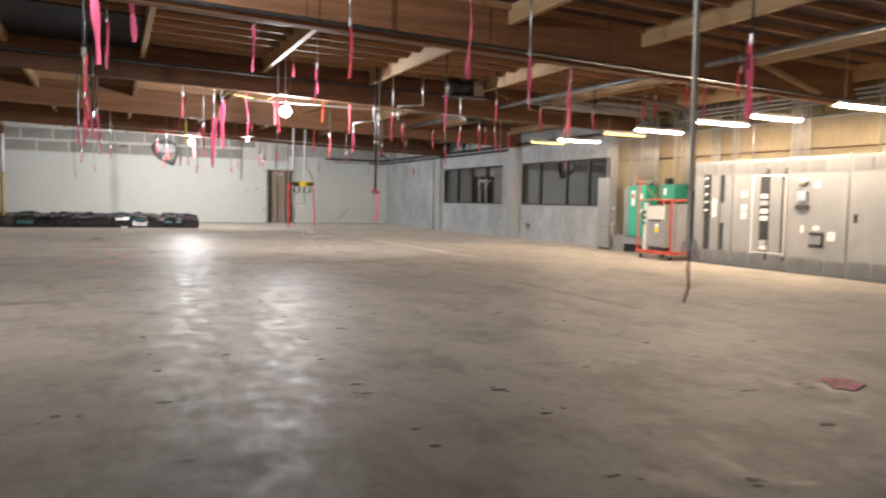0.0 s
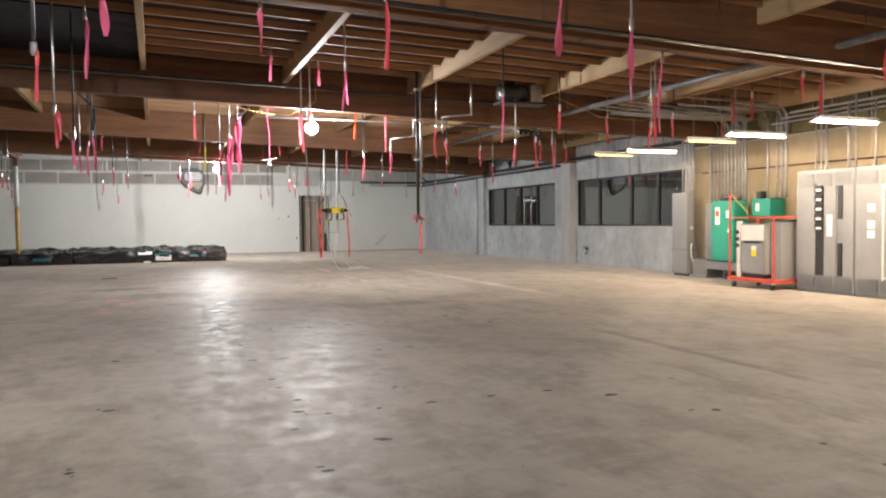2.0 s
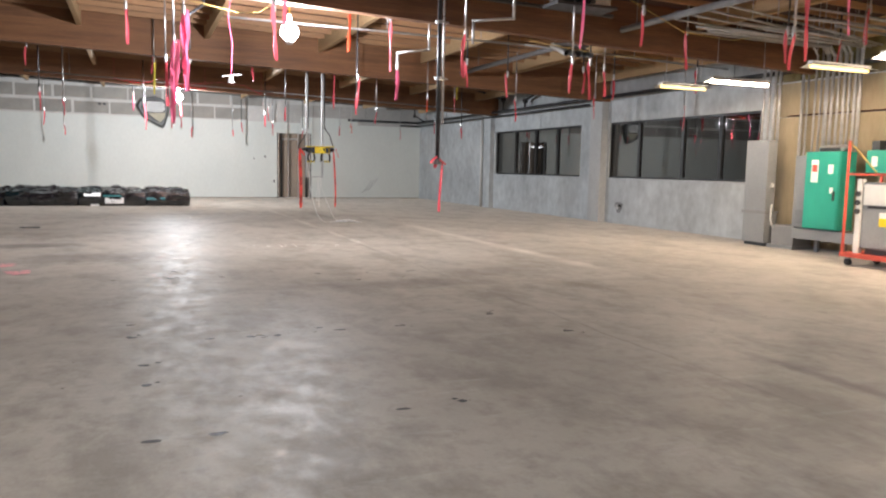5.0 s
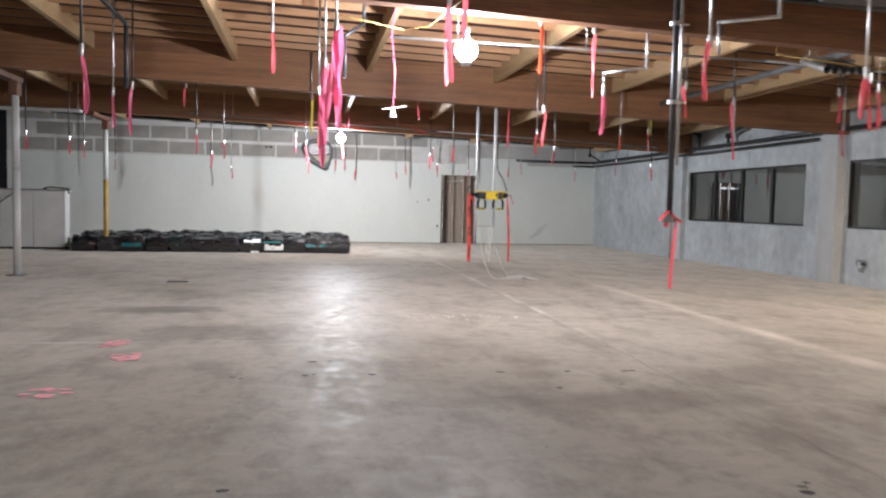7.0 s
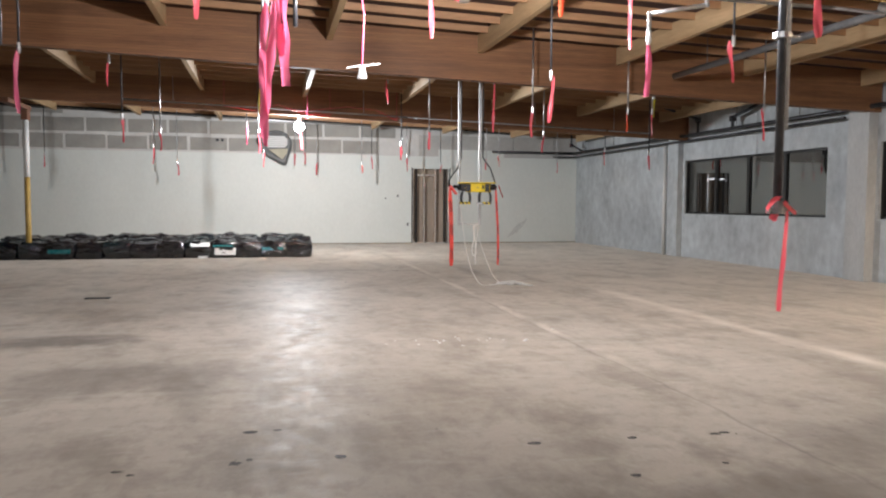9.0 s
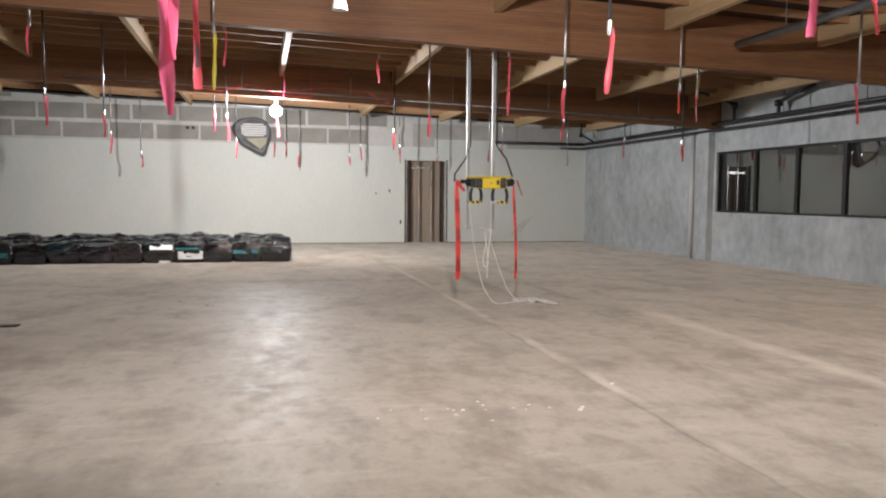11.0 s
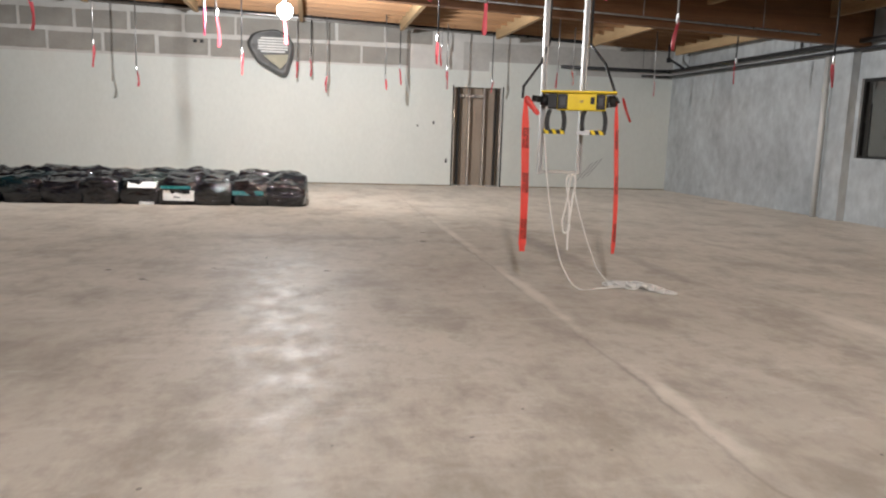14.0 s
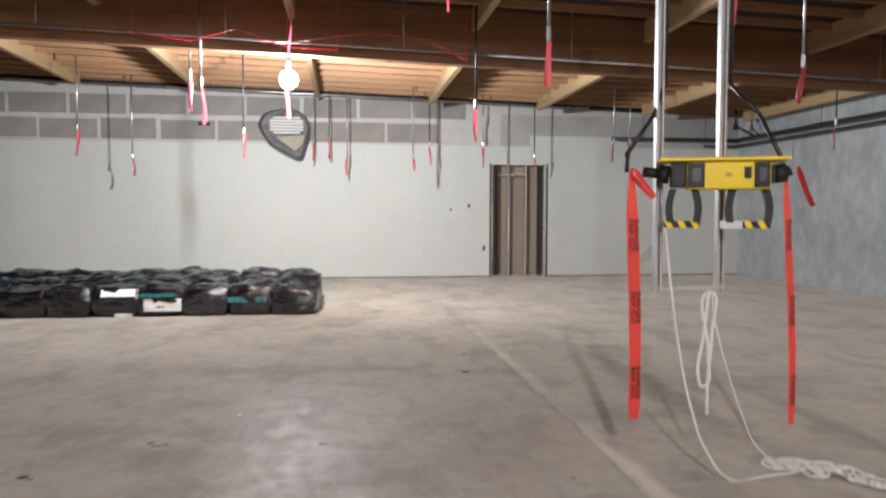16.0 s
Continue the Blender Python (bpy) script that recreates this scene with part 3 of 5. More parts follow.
long_pipe("conduit_run", [(-2.0, 23.3, 3.72), (4.5, 23.3, 3.5), (11.0, 23.3, 3.27)], 0.016, M_STEEL, "thin steel conduit across the hall", "conduit")

bm = bmesh.new()
box(bm, (0, -0.02, -0.09), (1.65, 0.02, 0.0), 0.003)
brace_board = tagged(part("brace_board", bm, M_PURLIN), "slanted pale timber brace under the roof", "brace")
brace_board.matrix_basis = pose(9.30, 3.695, 3.80, 0, 16, 0)
stubs = thing("pipe_stubs", (7.75, 11.7, 3.42), "cluster of cut grey steel pipe ends", "pipe")
for k in range(5):
    bm = bmesh.new()
    rod(bm, (-0.24 + 0.12 * k, -0.28, -0.1), (-0.24 + 0.12 * k, 0.2, 0.1), 0.055, n=14, caps=False)
    rod(bm, (-0.24 + 0.12 * k, -0.281, -0.1), (-0.24 + 0.12 * k, 0.2, 0.1), 0.047, n=14, caps=False)
    part("stub", bm, M_STEEL, stubs)
one("strap", M_STEEL, (-0.35, -0.03, 0.07), (0.35, 0.03, 0.10), stubs)
for s in (-0.3, 0.3):
    bm = bmesh.new()
    rod(bm, (s, 0, 0.08), (s, 0, DECK + fall(7.75) - 3.42), 0.008)
    part("hanger", bm, M_STEEL, stubs)
motor = thing("ceiling_motor", (6.3, 9.3, 3.72), "dark drum-shaped motor under the roof", "motor")
bm = bmesh.new()
rod(bm, (-0.3, 0, 0.05), (0.22, 0, 0.05), 0.17, n=18)
part("drum", bm, M_BLACK_PIPE, motor, "", True)
bm = bmesh.new()
rod(bm, (-0.33, 0, 0.05), (-0.3, 0, 0.05), 0.13, n=18)
part("end_cap", bm, M_STEEL, motor, "", True)
one("foot", M_BLACK_PIPE, (-0.35, -0.2, -0.16), (0.6, 0.2, -0.12), motor)
one("bracket", M_STEEL, (0.3, -0.1, -0.12), (0.55, 0.1, 0.22), motor)
one("hanger", M_BLACK_PIPE, (-0.06, -0.02, 0.2), (0.0, 0.02, DECK + fall(6.3) - 3.72), motor)

# ---- drops: pipes hanging from the roof with warning tape ----


def ribbon_line(length, seed, twist, turn):
    """The middle line of a hanging ribbon and the angle at which it faces, by the share of its length."""
    r = random.Random(seed)
    a0, sway, ph = r.uniform(-0.9, 0.9), r.uniform(0.005, 0.03), r.uniform(0, 6)
    a0 = a0 if turn is None else turn

    def at(u):
        a = a0 + twist * (math.sin(ph + 2.2 * u) + 0.55 * math.sin(2 * ph + 9 * u * length))
        return Vector((sway * math.sin(ph + 3 * u), sway * math.cos(ph + 2.5 * u), -length * u)), a
    at.phase = ph
    return at


def ribbon(length, width, seed, twist=0.5, turn=None, crease=0.02):
    bm = bmesh.new()
    n = max(8, int(length / 0.035))
    prev = None
    line = ribbon_line(length, seed, twist, turn)
    ph = line.phase
    for i in range(n + 1):
        u = i / n
        c, a = line(u)
        w = width / 2 * (0.35 + 0.65 * min(1, u * 6)) * (1 if u < 0.95 else 0.75) * (1 - min(1, twist * 1.4) * 0.28 * (1 + math.sin(ph * 3 + 15 * u * length)))
        d = Vector((math.cos(a), math.sin(a), 0)) * w
        q = Vector((-math.sin(a), math.cos(a), 0)) * crease * math.sin(7 * u * length + ph)
        row = [bm.verts.new(c - d), bm.verts.new(c + q), bm.verts.new(c + d)]
        if prev:
            for k in range(2):
                bm.faces.new((prev[k], prev[k + 1], row[k + 1], row[k]))
        prev = row
    return bm


def drop(x, y, tip, length, colour="red", top=None, width=0.056, pipe=M_STEEL, r=0.013, head=True, strands=1, seed=0, words=False):
    z = tip + length
    top = DECK + fall(x) + 0.01 if top is None else top
    t = thing("hanging_drop", (x, y, z), "thin pipe drop with %s warning tape hanging from the roof" % colour, "pipe drop", "pipe drops with tape")
    rnd = random.Random(int(x * 100) + int(y * 37) + seed)
    bm = bmesh.new()
    rod(bm, (0, 0, -0.03), (0, 0, top - z), r, n=8)
    part("pipe", bm, pipe, t, "", True)
    bm = bmesh.new()
    rod(bm, (0, 0, -0.03), (0, 0, 0.05), r * 1.7, n=8)
    rod(bm, (0, 0, -0.07), (0, 0, -0.03), r * 1.0, r * 1.9, n=8)
    part("coupling", bm, M_STEEL, t)
    for k in range(strands):
        tape = part("tape", ribbon(length * (1 - 0.22 * k), width, rnd.random(), 0.45), M_TAPES[colour], t, "", True)
        tape.matrix_basis = pose(rnd.uniform(-0.02, 0.02) + 0.025 * k, 0.012 + 0.02 * k, 0.0)
        if words and k == 0:
            for s in range(2):
                b = one("print", M_BLACK, (-0.012, 0.016, -0.3 - 0.3 * s), (0.012, 0.018, -0.14 - 0.3 * s), tape)
    return t


B = M_BLACK_PIPE
for d in (
        (-1.14, 10.61, 2.31, 0.62, "pink"), (-1.46, 14.28, 2.40, 0.72, "pink"), (0.60, 11.94, 3.0, 0.55, "red"), (2.73, 12.19, 3.0, 0.75, "red"),
        (3.65, 11.22, 3.03, 0.62, "orange"), (4.30, 11.22, 2.79, 0.8, "red"), (4.40, 13.4, 2.37, 0.55, "red"), (4.72, 9.34, 2.53, 0.55, "red"),
        (8.59, 15.32, 2.41, 0.5, "red"), (-1.21, 18.77, 2.42, 0.45, "red"), (6.89, 20.33, 2.51, 0.4, "red"), (9.9, 21.38, 2.23, 0.4, "red"),
        (6.97, 16.61, 2.62, 0.35, "orange"), (-1.46, 19.1, 3.4, 0.45, "red"), (2.53, 9.3, 3.72, 0.4, "pink"), (3.05, 9.31, 3.42, 0.75, "pink"),
        (1.69, 9.03, 3.7, 0.5, "pink"), (-0.93, 6.83, 3.2, 0.8, "pink"), (4.75, 6.55, 2.52, 0.75, "pink"), (7.38, 10.48, 2.46, 0.6, "red"),
        (9.44, 6.59, 3.6, 0.4, "red"), (7.07, 5.99, 2.5, 0.8, "red"), (12.0, 13.81, 2.28, 0.6, "red"), (11.95, 9.42, 2.77, 0.5, "red"),
        (8.72, 9.84, 2.95, 0.6, "red"), (1.09, 19.33, 3.40, 0.6, "red"), (3.76, 21.74, 3.62, 0.5, "red"), (5.25, 18.55, 2.74, 0.95, "red"),
        (8.55, 18.74, 2.75, 0.5, "red"), (0.67, 24.1, 2.82, 0.5, "pink"), (1.04, 26.53, 2.38, 0.45, "red"), (-2.01, 27.93, 2.50, 0.5, "red"),
        (-1.59, 29.84, 2.24, 0.4, "red"), (0.95, 23.3, 2.57, 0.5, "red"), (2.02, 30.5, 2.63, 0.45, "red"), (2.35, 30.6, 2.68, 0.45, "red"),
        (2.74, 30.6, 2.32, 0.45, "red"), (4.09, 29.43, 2.37, 0.3, "red"), (4.54, 30.4, 2.56, 0.45, "red"), (5.64, 29.88, 2.47, 0.5, "red"),
        (10.45, 24.97, 2.51, 0.45, "red"), (6.91, 30.4, 2.45, 0.3, "red"), (5.6, 30.5, 3.07, 0.5, "red"), (-5.4, 30.0, 2.45, 0.4, "red"),
        (-4.21, 20.83, 2.45, 0.35, "red"), (-4.29, 22.29, 2.45, 0.35, "red"), (-4.73, 19.74, 2.45, 0.35, "red"), (4.3, 23.1, 2.45, 0.4, "red"),
        (4.21, 19.38, 2.45, 0.4, "red"), (-0.92, 21.17, 2.45, 0.4, "red"), (5.14, 16.11, 2.45, 0.4, "red"), (9.88, 14.12, 2.45, 0.5, "red"),
        (-1.6, 13.76, 2.45, 0.5, "pink"), (7.7, 27.5, 2.45, 0.4, "red"), (8.4, 28.5, 2.6, 0.35, "orange"), (10.2, 28.0, 2.4, 0.4, "red")):
    drop(*d, pipe=B if int(d[0] * 10 + d[1]) % 3 == 0 else M_STEEL)
drop(1.30, 10.7, 2.28, 1.05, "pink", width=0.10, strands=2, words=True)
drop(1.20, 11.24, 1.88, 1.15, "pink", width=0.075, strands=2)
drop(1.16, 13.01, 2.23, 0.75, "red", width=0.075, words=True)
drop(1.08, 16.82, 2.72, 0.7, "yellow", width=0.05)
drop(-0.96, -0.68, 2.1, 1.0, "pink", width=0.085, strands=1, pipe=B, r=0.014)
drop(-1.17, 4.16, 2.49, 0.5, "red", pipe=B, r=0.018)
drop(-1.24, 6.22, 2.26, 0.45, "red", strands=2)
drop(-1.27, 8.84, 2.27, 0.5, "red", pipe=B)
drop(-1.15, 7.5, 2.15, 0.4, "pink", pipe=B)
drop(-0.6, 4.6, 3.25, 0.8, "pink", width=0.09)
long_pipe("offset_pipe", [(-1.6, 12.6, DECK + fall(-1.6)), (-1.6, 12.6, 4.05), (-1.26, 13.0, 3.7), (-1.26, 13.0, 2.9)], 0.03, M_BLACK_PIPE, "bent black sprinkler branch pipe", "pipe")
long_pipe("offset_pipe", [(1.7, 12.4, DECK + fall(1.7)), (1.7, 12.4, 3.75), (1.45, 12.0, 3.5), (1.45, 12.0, 3.0)], 0.022, M_BLACK_PIPE, "bent black sprinkler branch pipe", "pipe")
drop(4.99, -0.47, 2.11, 0.8, "pink", width=0.085, words=True, pipe=B)
drop(6.3, 4.8, 2.52, 1.0, "pink", width=0.075, words=True, pipe=B)
drop(3.99, 2.19, 2.4, 0.75, "pink", width=0.08)
drop(2.67, 1.15, 2.55, 0.9, "pink", width=0.085)
drop(7.21, 6.29, 2.45, 0.4, "red")
drop(1.87, 3.0, 2.75, 0.7, "red")
drop(2.21, 6.0, 2.80, 0.6, "pink")
drop(0.9, 4.2, 3.1, 0.5, "pink")
drop(2.2, 9.15, 2.55, 0.7, "red")
drop(2.32, 9.0, 2.82, 0.5, "red")
drop(6.27, 9.2, 2.4, 0.45, "red")
drop(8.33, 11.5, 2.64, 0.5, "red")
drop(8.98, 11.5, 3.75, 0.4, "red")
drop(9.6, 5.2, 2.95, 0.6, "red")
drop(10.4, 8.0, 3.2, 0.5, "red")
drop(9.1, 3.6, 3.15, 0.55, "red")
for x, y, tip in ((8.4, 3.1, 3.0), (8.9, 4.9, 3.05), (9.8, 6.9, 3.1), (10.3, 4.3, 3.15), (10.9, 8.9, 3.0), (9.2, 8.3, 2.9), (8.6, 12.6, 2.8), (10.7, 11.9, 2.85), (9.5, 12.9, 2.75), (6.6, 8.1, 2.9), (7.3, 13.2, 2.7), (6.1, 12.4, 2.75)):
    drop(x, y, tip, 0.45, "red", pipe=B)
drop(8.73, 19.0, 3.17, 0.4, "yellow")
drop(2.05, 22.8, 3.35, 0.6, "pink")
drop(4.31, 10.9, 2.33, 0.5, "pink", top=2.95, width=0.07)
long_pipe("offset_pipe", [(4.31, 10.9, 2.9), (4.31, 10.9, 3.02), (4.75, 10.75, 3.08), (4.75, 10.75, 3.55), (5.0, 10.6, 3.7), (5.0, 10.6, DECK + fall(5.0))], 0.018, M_STEEL, "bent steel sprinkler branch pipe", "pipe")
long_pipe("offset_pipe", [(4.9, 9.5, 3.0), (4.9, 9.5, 3.3), (5.4, 9.3, 3.34), (5.4, 9.3, DECK + fall(5.4))], 0.018, M_STEEL, "bent steel sprinkler branch pipe", "pipe")

# black standpipe with a long tail of red tape
stand = thing("standpipe", (4.28, 9.15, 1.40), "black standpipe ending above the floor in red tape", "pipe")
bm = bmesh.new()
rod(bm, (0, 0, 0.04), (0, 0, DECK + fall(4.28) - 1.4), 0.027, n=16)
part("pipe", bm, M_BLACK_PIPE, stand, "", True)
for z in (1.05, 1.75, 2.3):
    bm = bmesh.new()
    rod(bm, (0, 0, z), (0, 0, z + 0.035), 0.055, n=14)
    rod(bm, (0, 0, z + 0.017), (0.12, 0, z + 0.017), 0.01)
    part("clamp", bm, M_STEEL, stand)
bm = bmesh.new()
rod(bm, (0, 0, -0.02), (0, 0, 0.06), 0.05, n=12)
rod(bm, (-0.07, 0, 0.0), (0.07, 0, 0.02), 0.02, n=10)
part("valve", bm, M_DULL_PIPE, stand)
part("tape", ribbon(0.66, 0.045, 3, 0.15, 0.3), M_TAPES["red"], stand, "", True).matrix_basis = pose(0.05, 0, 0.03)
bow = part("tape_bow", ribbon(0.14, 0.045, 5, 0.4), M_TAPES["red"], stand, "", True)
bow.matrix_basis = pose(0, -0.03, 0.06, 0, 75, 20)
for seed, lean, turn in ((15, -50, 10), (25, 40, -30)):
    bow = part("tape_bow", ribbon(0.13, 0.05, seed, 0.5), M_TAPES["red"], stand, "", True)
    bow.matrix_basis = pose(0, -0.055, 0.06, 0, lean, turn)
long_pipe("conduit_drop", [(4.36, 9.2, 1.9), (4.36, 9.2, DECK + fall(4.36))], 0.014, M_STEEL, "thin steel conduit beside a black standpipe", "conduit")

# conduit drop with a loose cable end
cd = thing("conduit_with_cable", (2.385, -2.6, 1.2), "pale conduit drop with a loose dark cable end", "conduit")
bm = bmesh.new()
rod(bm, (0.02, 0, 0.12), (-0.02, 0, DECK + fall(2.4) - 1.2), 0.016, n=12)
part("conduit", bm, M_PAPER, cd, "", True)
bm = bmesh.new()
rod(bm, (0.02, 0, -0.24), (0.02, 0, 0.13), 0.019, n=10)
part("fitting", bm, M_CONDUIT, cd)
for k in range(4):
    bm = bmesh.new()
    a = 1.2 + 1.5 * k
    tube(bm, [(0.02, 0, -0.14), (0.02 + 0.04 * math.cos(a), 0.04 * math.sin(a), -0.2), (0.02 + 0.055 * math.cos(a), 0.055 * math.sin(a), -0.27)], 0.006, 6)
    part("wire_end", bm, M_CONDUIT, cd)
bm = bmesh.new()
tube(bm, [(0.02, 0, -0.22), (0.025, 0.01, -0.36), (0.025, 0, -0.46), (0.0, 0.01, -0.56)], 0.008)
part("cable", bm, M_RUSTY, cd)

# ---- work lights ----


def work_light(at, label):
    w = thing("work_light", at, label, "lamp", "hanging work lights")
    bm = bmesh.new()
    bmesh.ops.create_uvsphere(bm, u_segments=18, v_segments=12, radius=0.125, matrix=Matrix.Translation((0, 0, 0)))
    bulb = part("bulb", bm, M_GLOW, w, "", True)
    bulb.visible_shadow = False
    bm = bmesh.new()
    rod(bm, (0, 0, 0.14), (0, 0, 0.24), 0.03, n=12)
    part("holder", bm, M_WHITE, w)
    # unseen cap, added to shade the floor right below the bulb
    bm = bmesh.new()
    rod(bm, (0, 0, -0.165), (0, 0, -0.13), 0.045, 0.07, n=16)
    part("end_cap", bm, M_WHITE, w)
    bm = bmesh.new()
    tube(bm, [(0, 0, 0.22), (0.01, 0, 0.5), (0.03, 0.05, DECK + fall(at[0]) - at[2])], 0.007)
    part("cord", bm, M_YELLOW, w)


work_light(BULB_A, "bright bare work lamp hanging on a cord")
work_light(BULB_B, "bright bare work lamp hanging on a cord")
# unseen fill lamp, given the same bulb and cord as the real ones
work_light(FILL_BULB, "bright bare work lamp hanging on a cord")
drop(BULB_B[0] + 0.04, BULB_B[1] - 0.6, 2.70, 0.5, "red", width=0.06)
sp = thing("sprinkler_head", (2.02, 11.8, 2.58), "white sprinkler head on a pink wire", "sprinkler")
bm = bmesh.new()
rod(bm, (0, 0, -0.05), (0, 0, 0.05), 0.045, 0.025, n=12)
rod(bm, (-0.13, 0, 0.04), (0.16, 0.02, 0.09), 0.007)
part("head", bm, M_WHITE, sp)
bm = bmesh.new()
tube(bm, [(0, 0, 0.05), (0.02, 0, 0.5), (-0.03, 0, 0.9), (0.06, 0, DECK + fall(2.03) - 2.55)], 0.008)
part("wire", bm, M_TAPES["pink"], sp)

for pts in ([(1.96, 24.3, 3.75), (0.6, 24.1, 3.62), (-0.8, 23.9, 3.72), (-2.2, 23.7, 3.8)], [(1.96, 24.3, 3.75), (3.2, 24.0, 3.6), (4.4, 23.8, 3.72)],
            [(2.55, 9.65, 3.5), (2.3, 10.9, 3.42), (2.1, 11.5, 3.5), (1.2, 11.3, 3.6)], [(7.0, 9.0, 3.7), (8.2, 9.3, 3.4), (9.4, 9.6, 3.42), (10.6, 9.9, 3.65)], [(6.9, 11.6, 3.5), (8.3, 11.2, 3.3), (9.8, 11.2, 3.35), (11.2, 11.0, 3.6)]):
    bm = bmesh.new()
    tube(bm, pts, 0.007, 6)
    for q in (pts[0], pts[-1]):
        rod(bm, q, (q[0], q[1], DECK + fall(q[0]) + 0.004), 0.004, n=6)
    tagged(part("sagging_cord", bm, M_YELLOW_POST, None, "", True), "thin orange power cord sagging under the roof", "cord", "power cords")

for pts in ([(0.2, 23.2, 3.62), (0.9, 23.1, 3.52), (1.4, 23.1, 3.68), (2.0, 23.2, 3.5), (2.6, 23.1, 3.46)], [(2.0, 23.2, 3.56), (3.0, 23.1, 3.68), (3.7, 23.1, 3.62), (4.2, 23.2, 3.4)]):
    bm = bmesh.new()
    tube(bm, pts, 0.006, 6)
    for q in (pts[0], pts[-1]):
        rod(bm, q, (q[0], q[1], DECK + fall(q[0]) + 0.004), 0.004, n=6)
    tagged(part("loose_wire", bm, M_TAPES["red"], None, "", True), "thin red wire slung loosely under a girder", "wire", "loose red wires")

# ---- strip lights over the switchgear ----


def strip_light(x0, x1, y, material, z=2.85):
    s = thing("strip_light", (x0, y, z), "white batten light with a glowing tube, hung on wires" if material is M_TUBE else "dim yellowish batten light hung on wires", "light", "strip lights over the switchgear")
    L = x1 - x0
    one("batten", M_WHITE, (0, -0.045, 0.04), (L, 0.045, 0.085), s, 0.006)
    for a, b in ((-0.16, -0.045), (0.045, 0.16)):
        bm = bmesh.new()
        za, zb = (0.004, 0.04) if a < 0 else (0.04, 0.004)
        vs = [bm.verts.new(v) for v in ((0, a, za), (L, a, za), (L, b, zb), (0, b, zb), (0, a, za + 0.004), (L, a, za + 0.004), (L, b, zb + 0.004), (0, b, zb + 0.004))]
        for f in ((0, 1, 2, 3), (7, 6, 5, 4), (0, 4, 5, 1), (1, 5, 6, 2), (2, 6, 7, 3), (3, 7, 4, 0)):
            bm.faces.new([vs[i] for i in f])
        part("reflector", bm, M_WHITE, s)
    bm = bmesh.new()
    rod(bm, (0.02, 0, 0.008), (L - 0.02, 0, 0.008), 0.021, n=10)
    part("tube", bm, material, s, "", True)
    for x in (0.12, L - 0.12):
        bm = bmesh.new()
        rod(bm, (x, 0, 0.085), (x, 0, DECK + fall(x0 + x) - z), 0.004, n=6)
        part("wire", bm, M_STEEL, s)


for x0, x1, y, m in ((9.62, 10.86, 10.22, M_TUBE), (9.54, 10.68, 8.2, M_TUBE_DIM), (9.6, 10.85, 7.15, M_TUBE), (9.55, 10.81, 5.25, M_TUBE),
                     (9.7, 10.9, 4.08, M_TUBE), (9.63, 10.85, 2.3, M_TUBE), (9.43, 10.45, 11.25, M_TUBE_DIM)):
    strip_light(x0 - 0.3, x1 - 0.32, y - 0.28, m, 2.81)

# ---- switchgear line-up ----


def vents(parent, x, y0, y1, z0, z1, n):
    w = (y1 - y0) / n
    for k in range(n):
        bm = bmesh.new()
        a, b = y0 + k * w + 0.035, y0 + (k + 1) * w - 0.035
        box(bm, (x - 0.006, a, z0), (x, b, z1))
        z = z0 + 0.015
        while z < z1 - 0.01:
            box(bm, (x - 0.012, a + 0.01, z), (x - 0.006, b - 0.01, z + 0.008))
            z += 0.022
        part("grille", bm, M_GRILLE, parent)


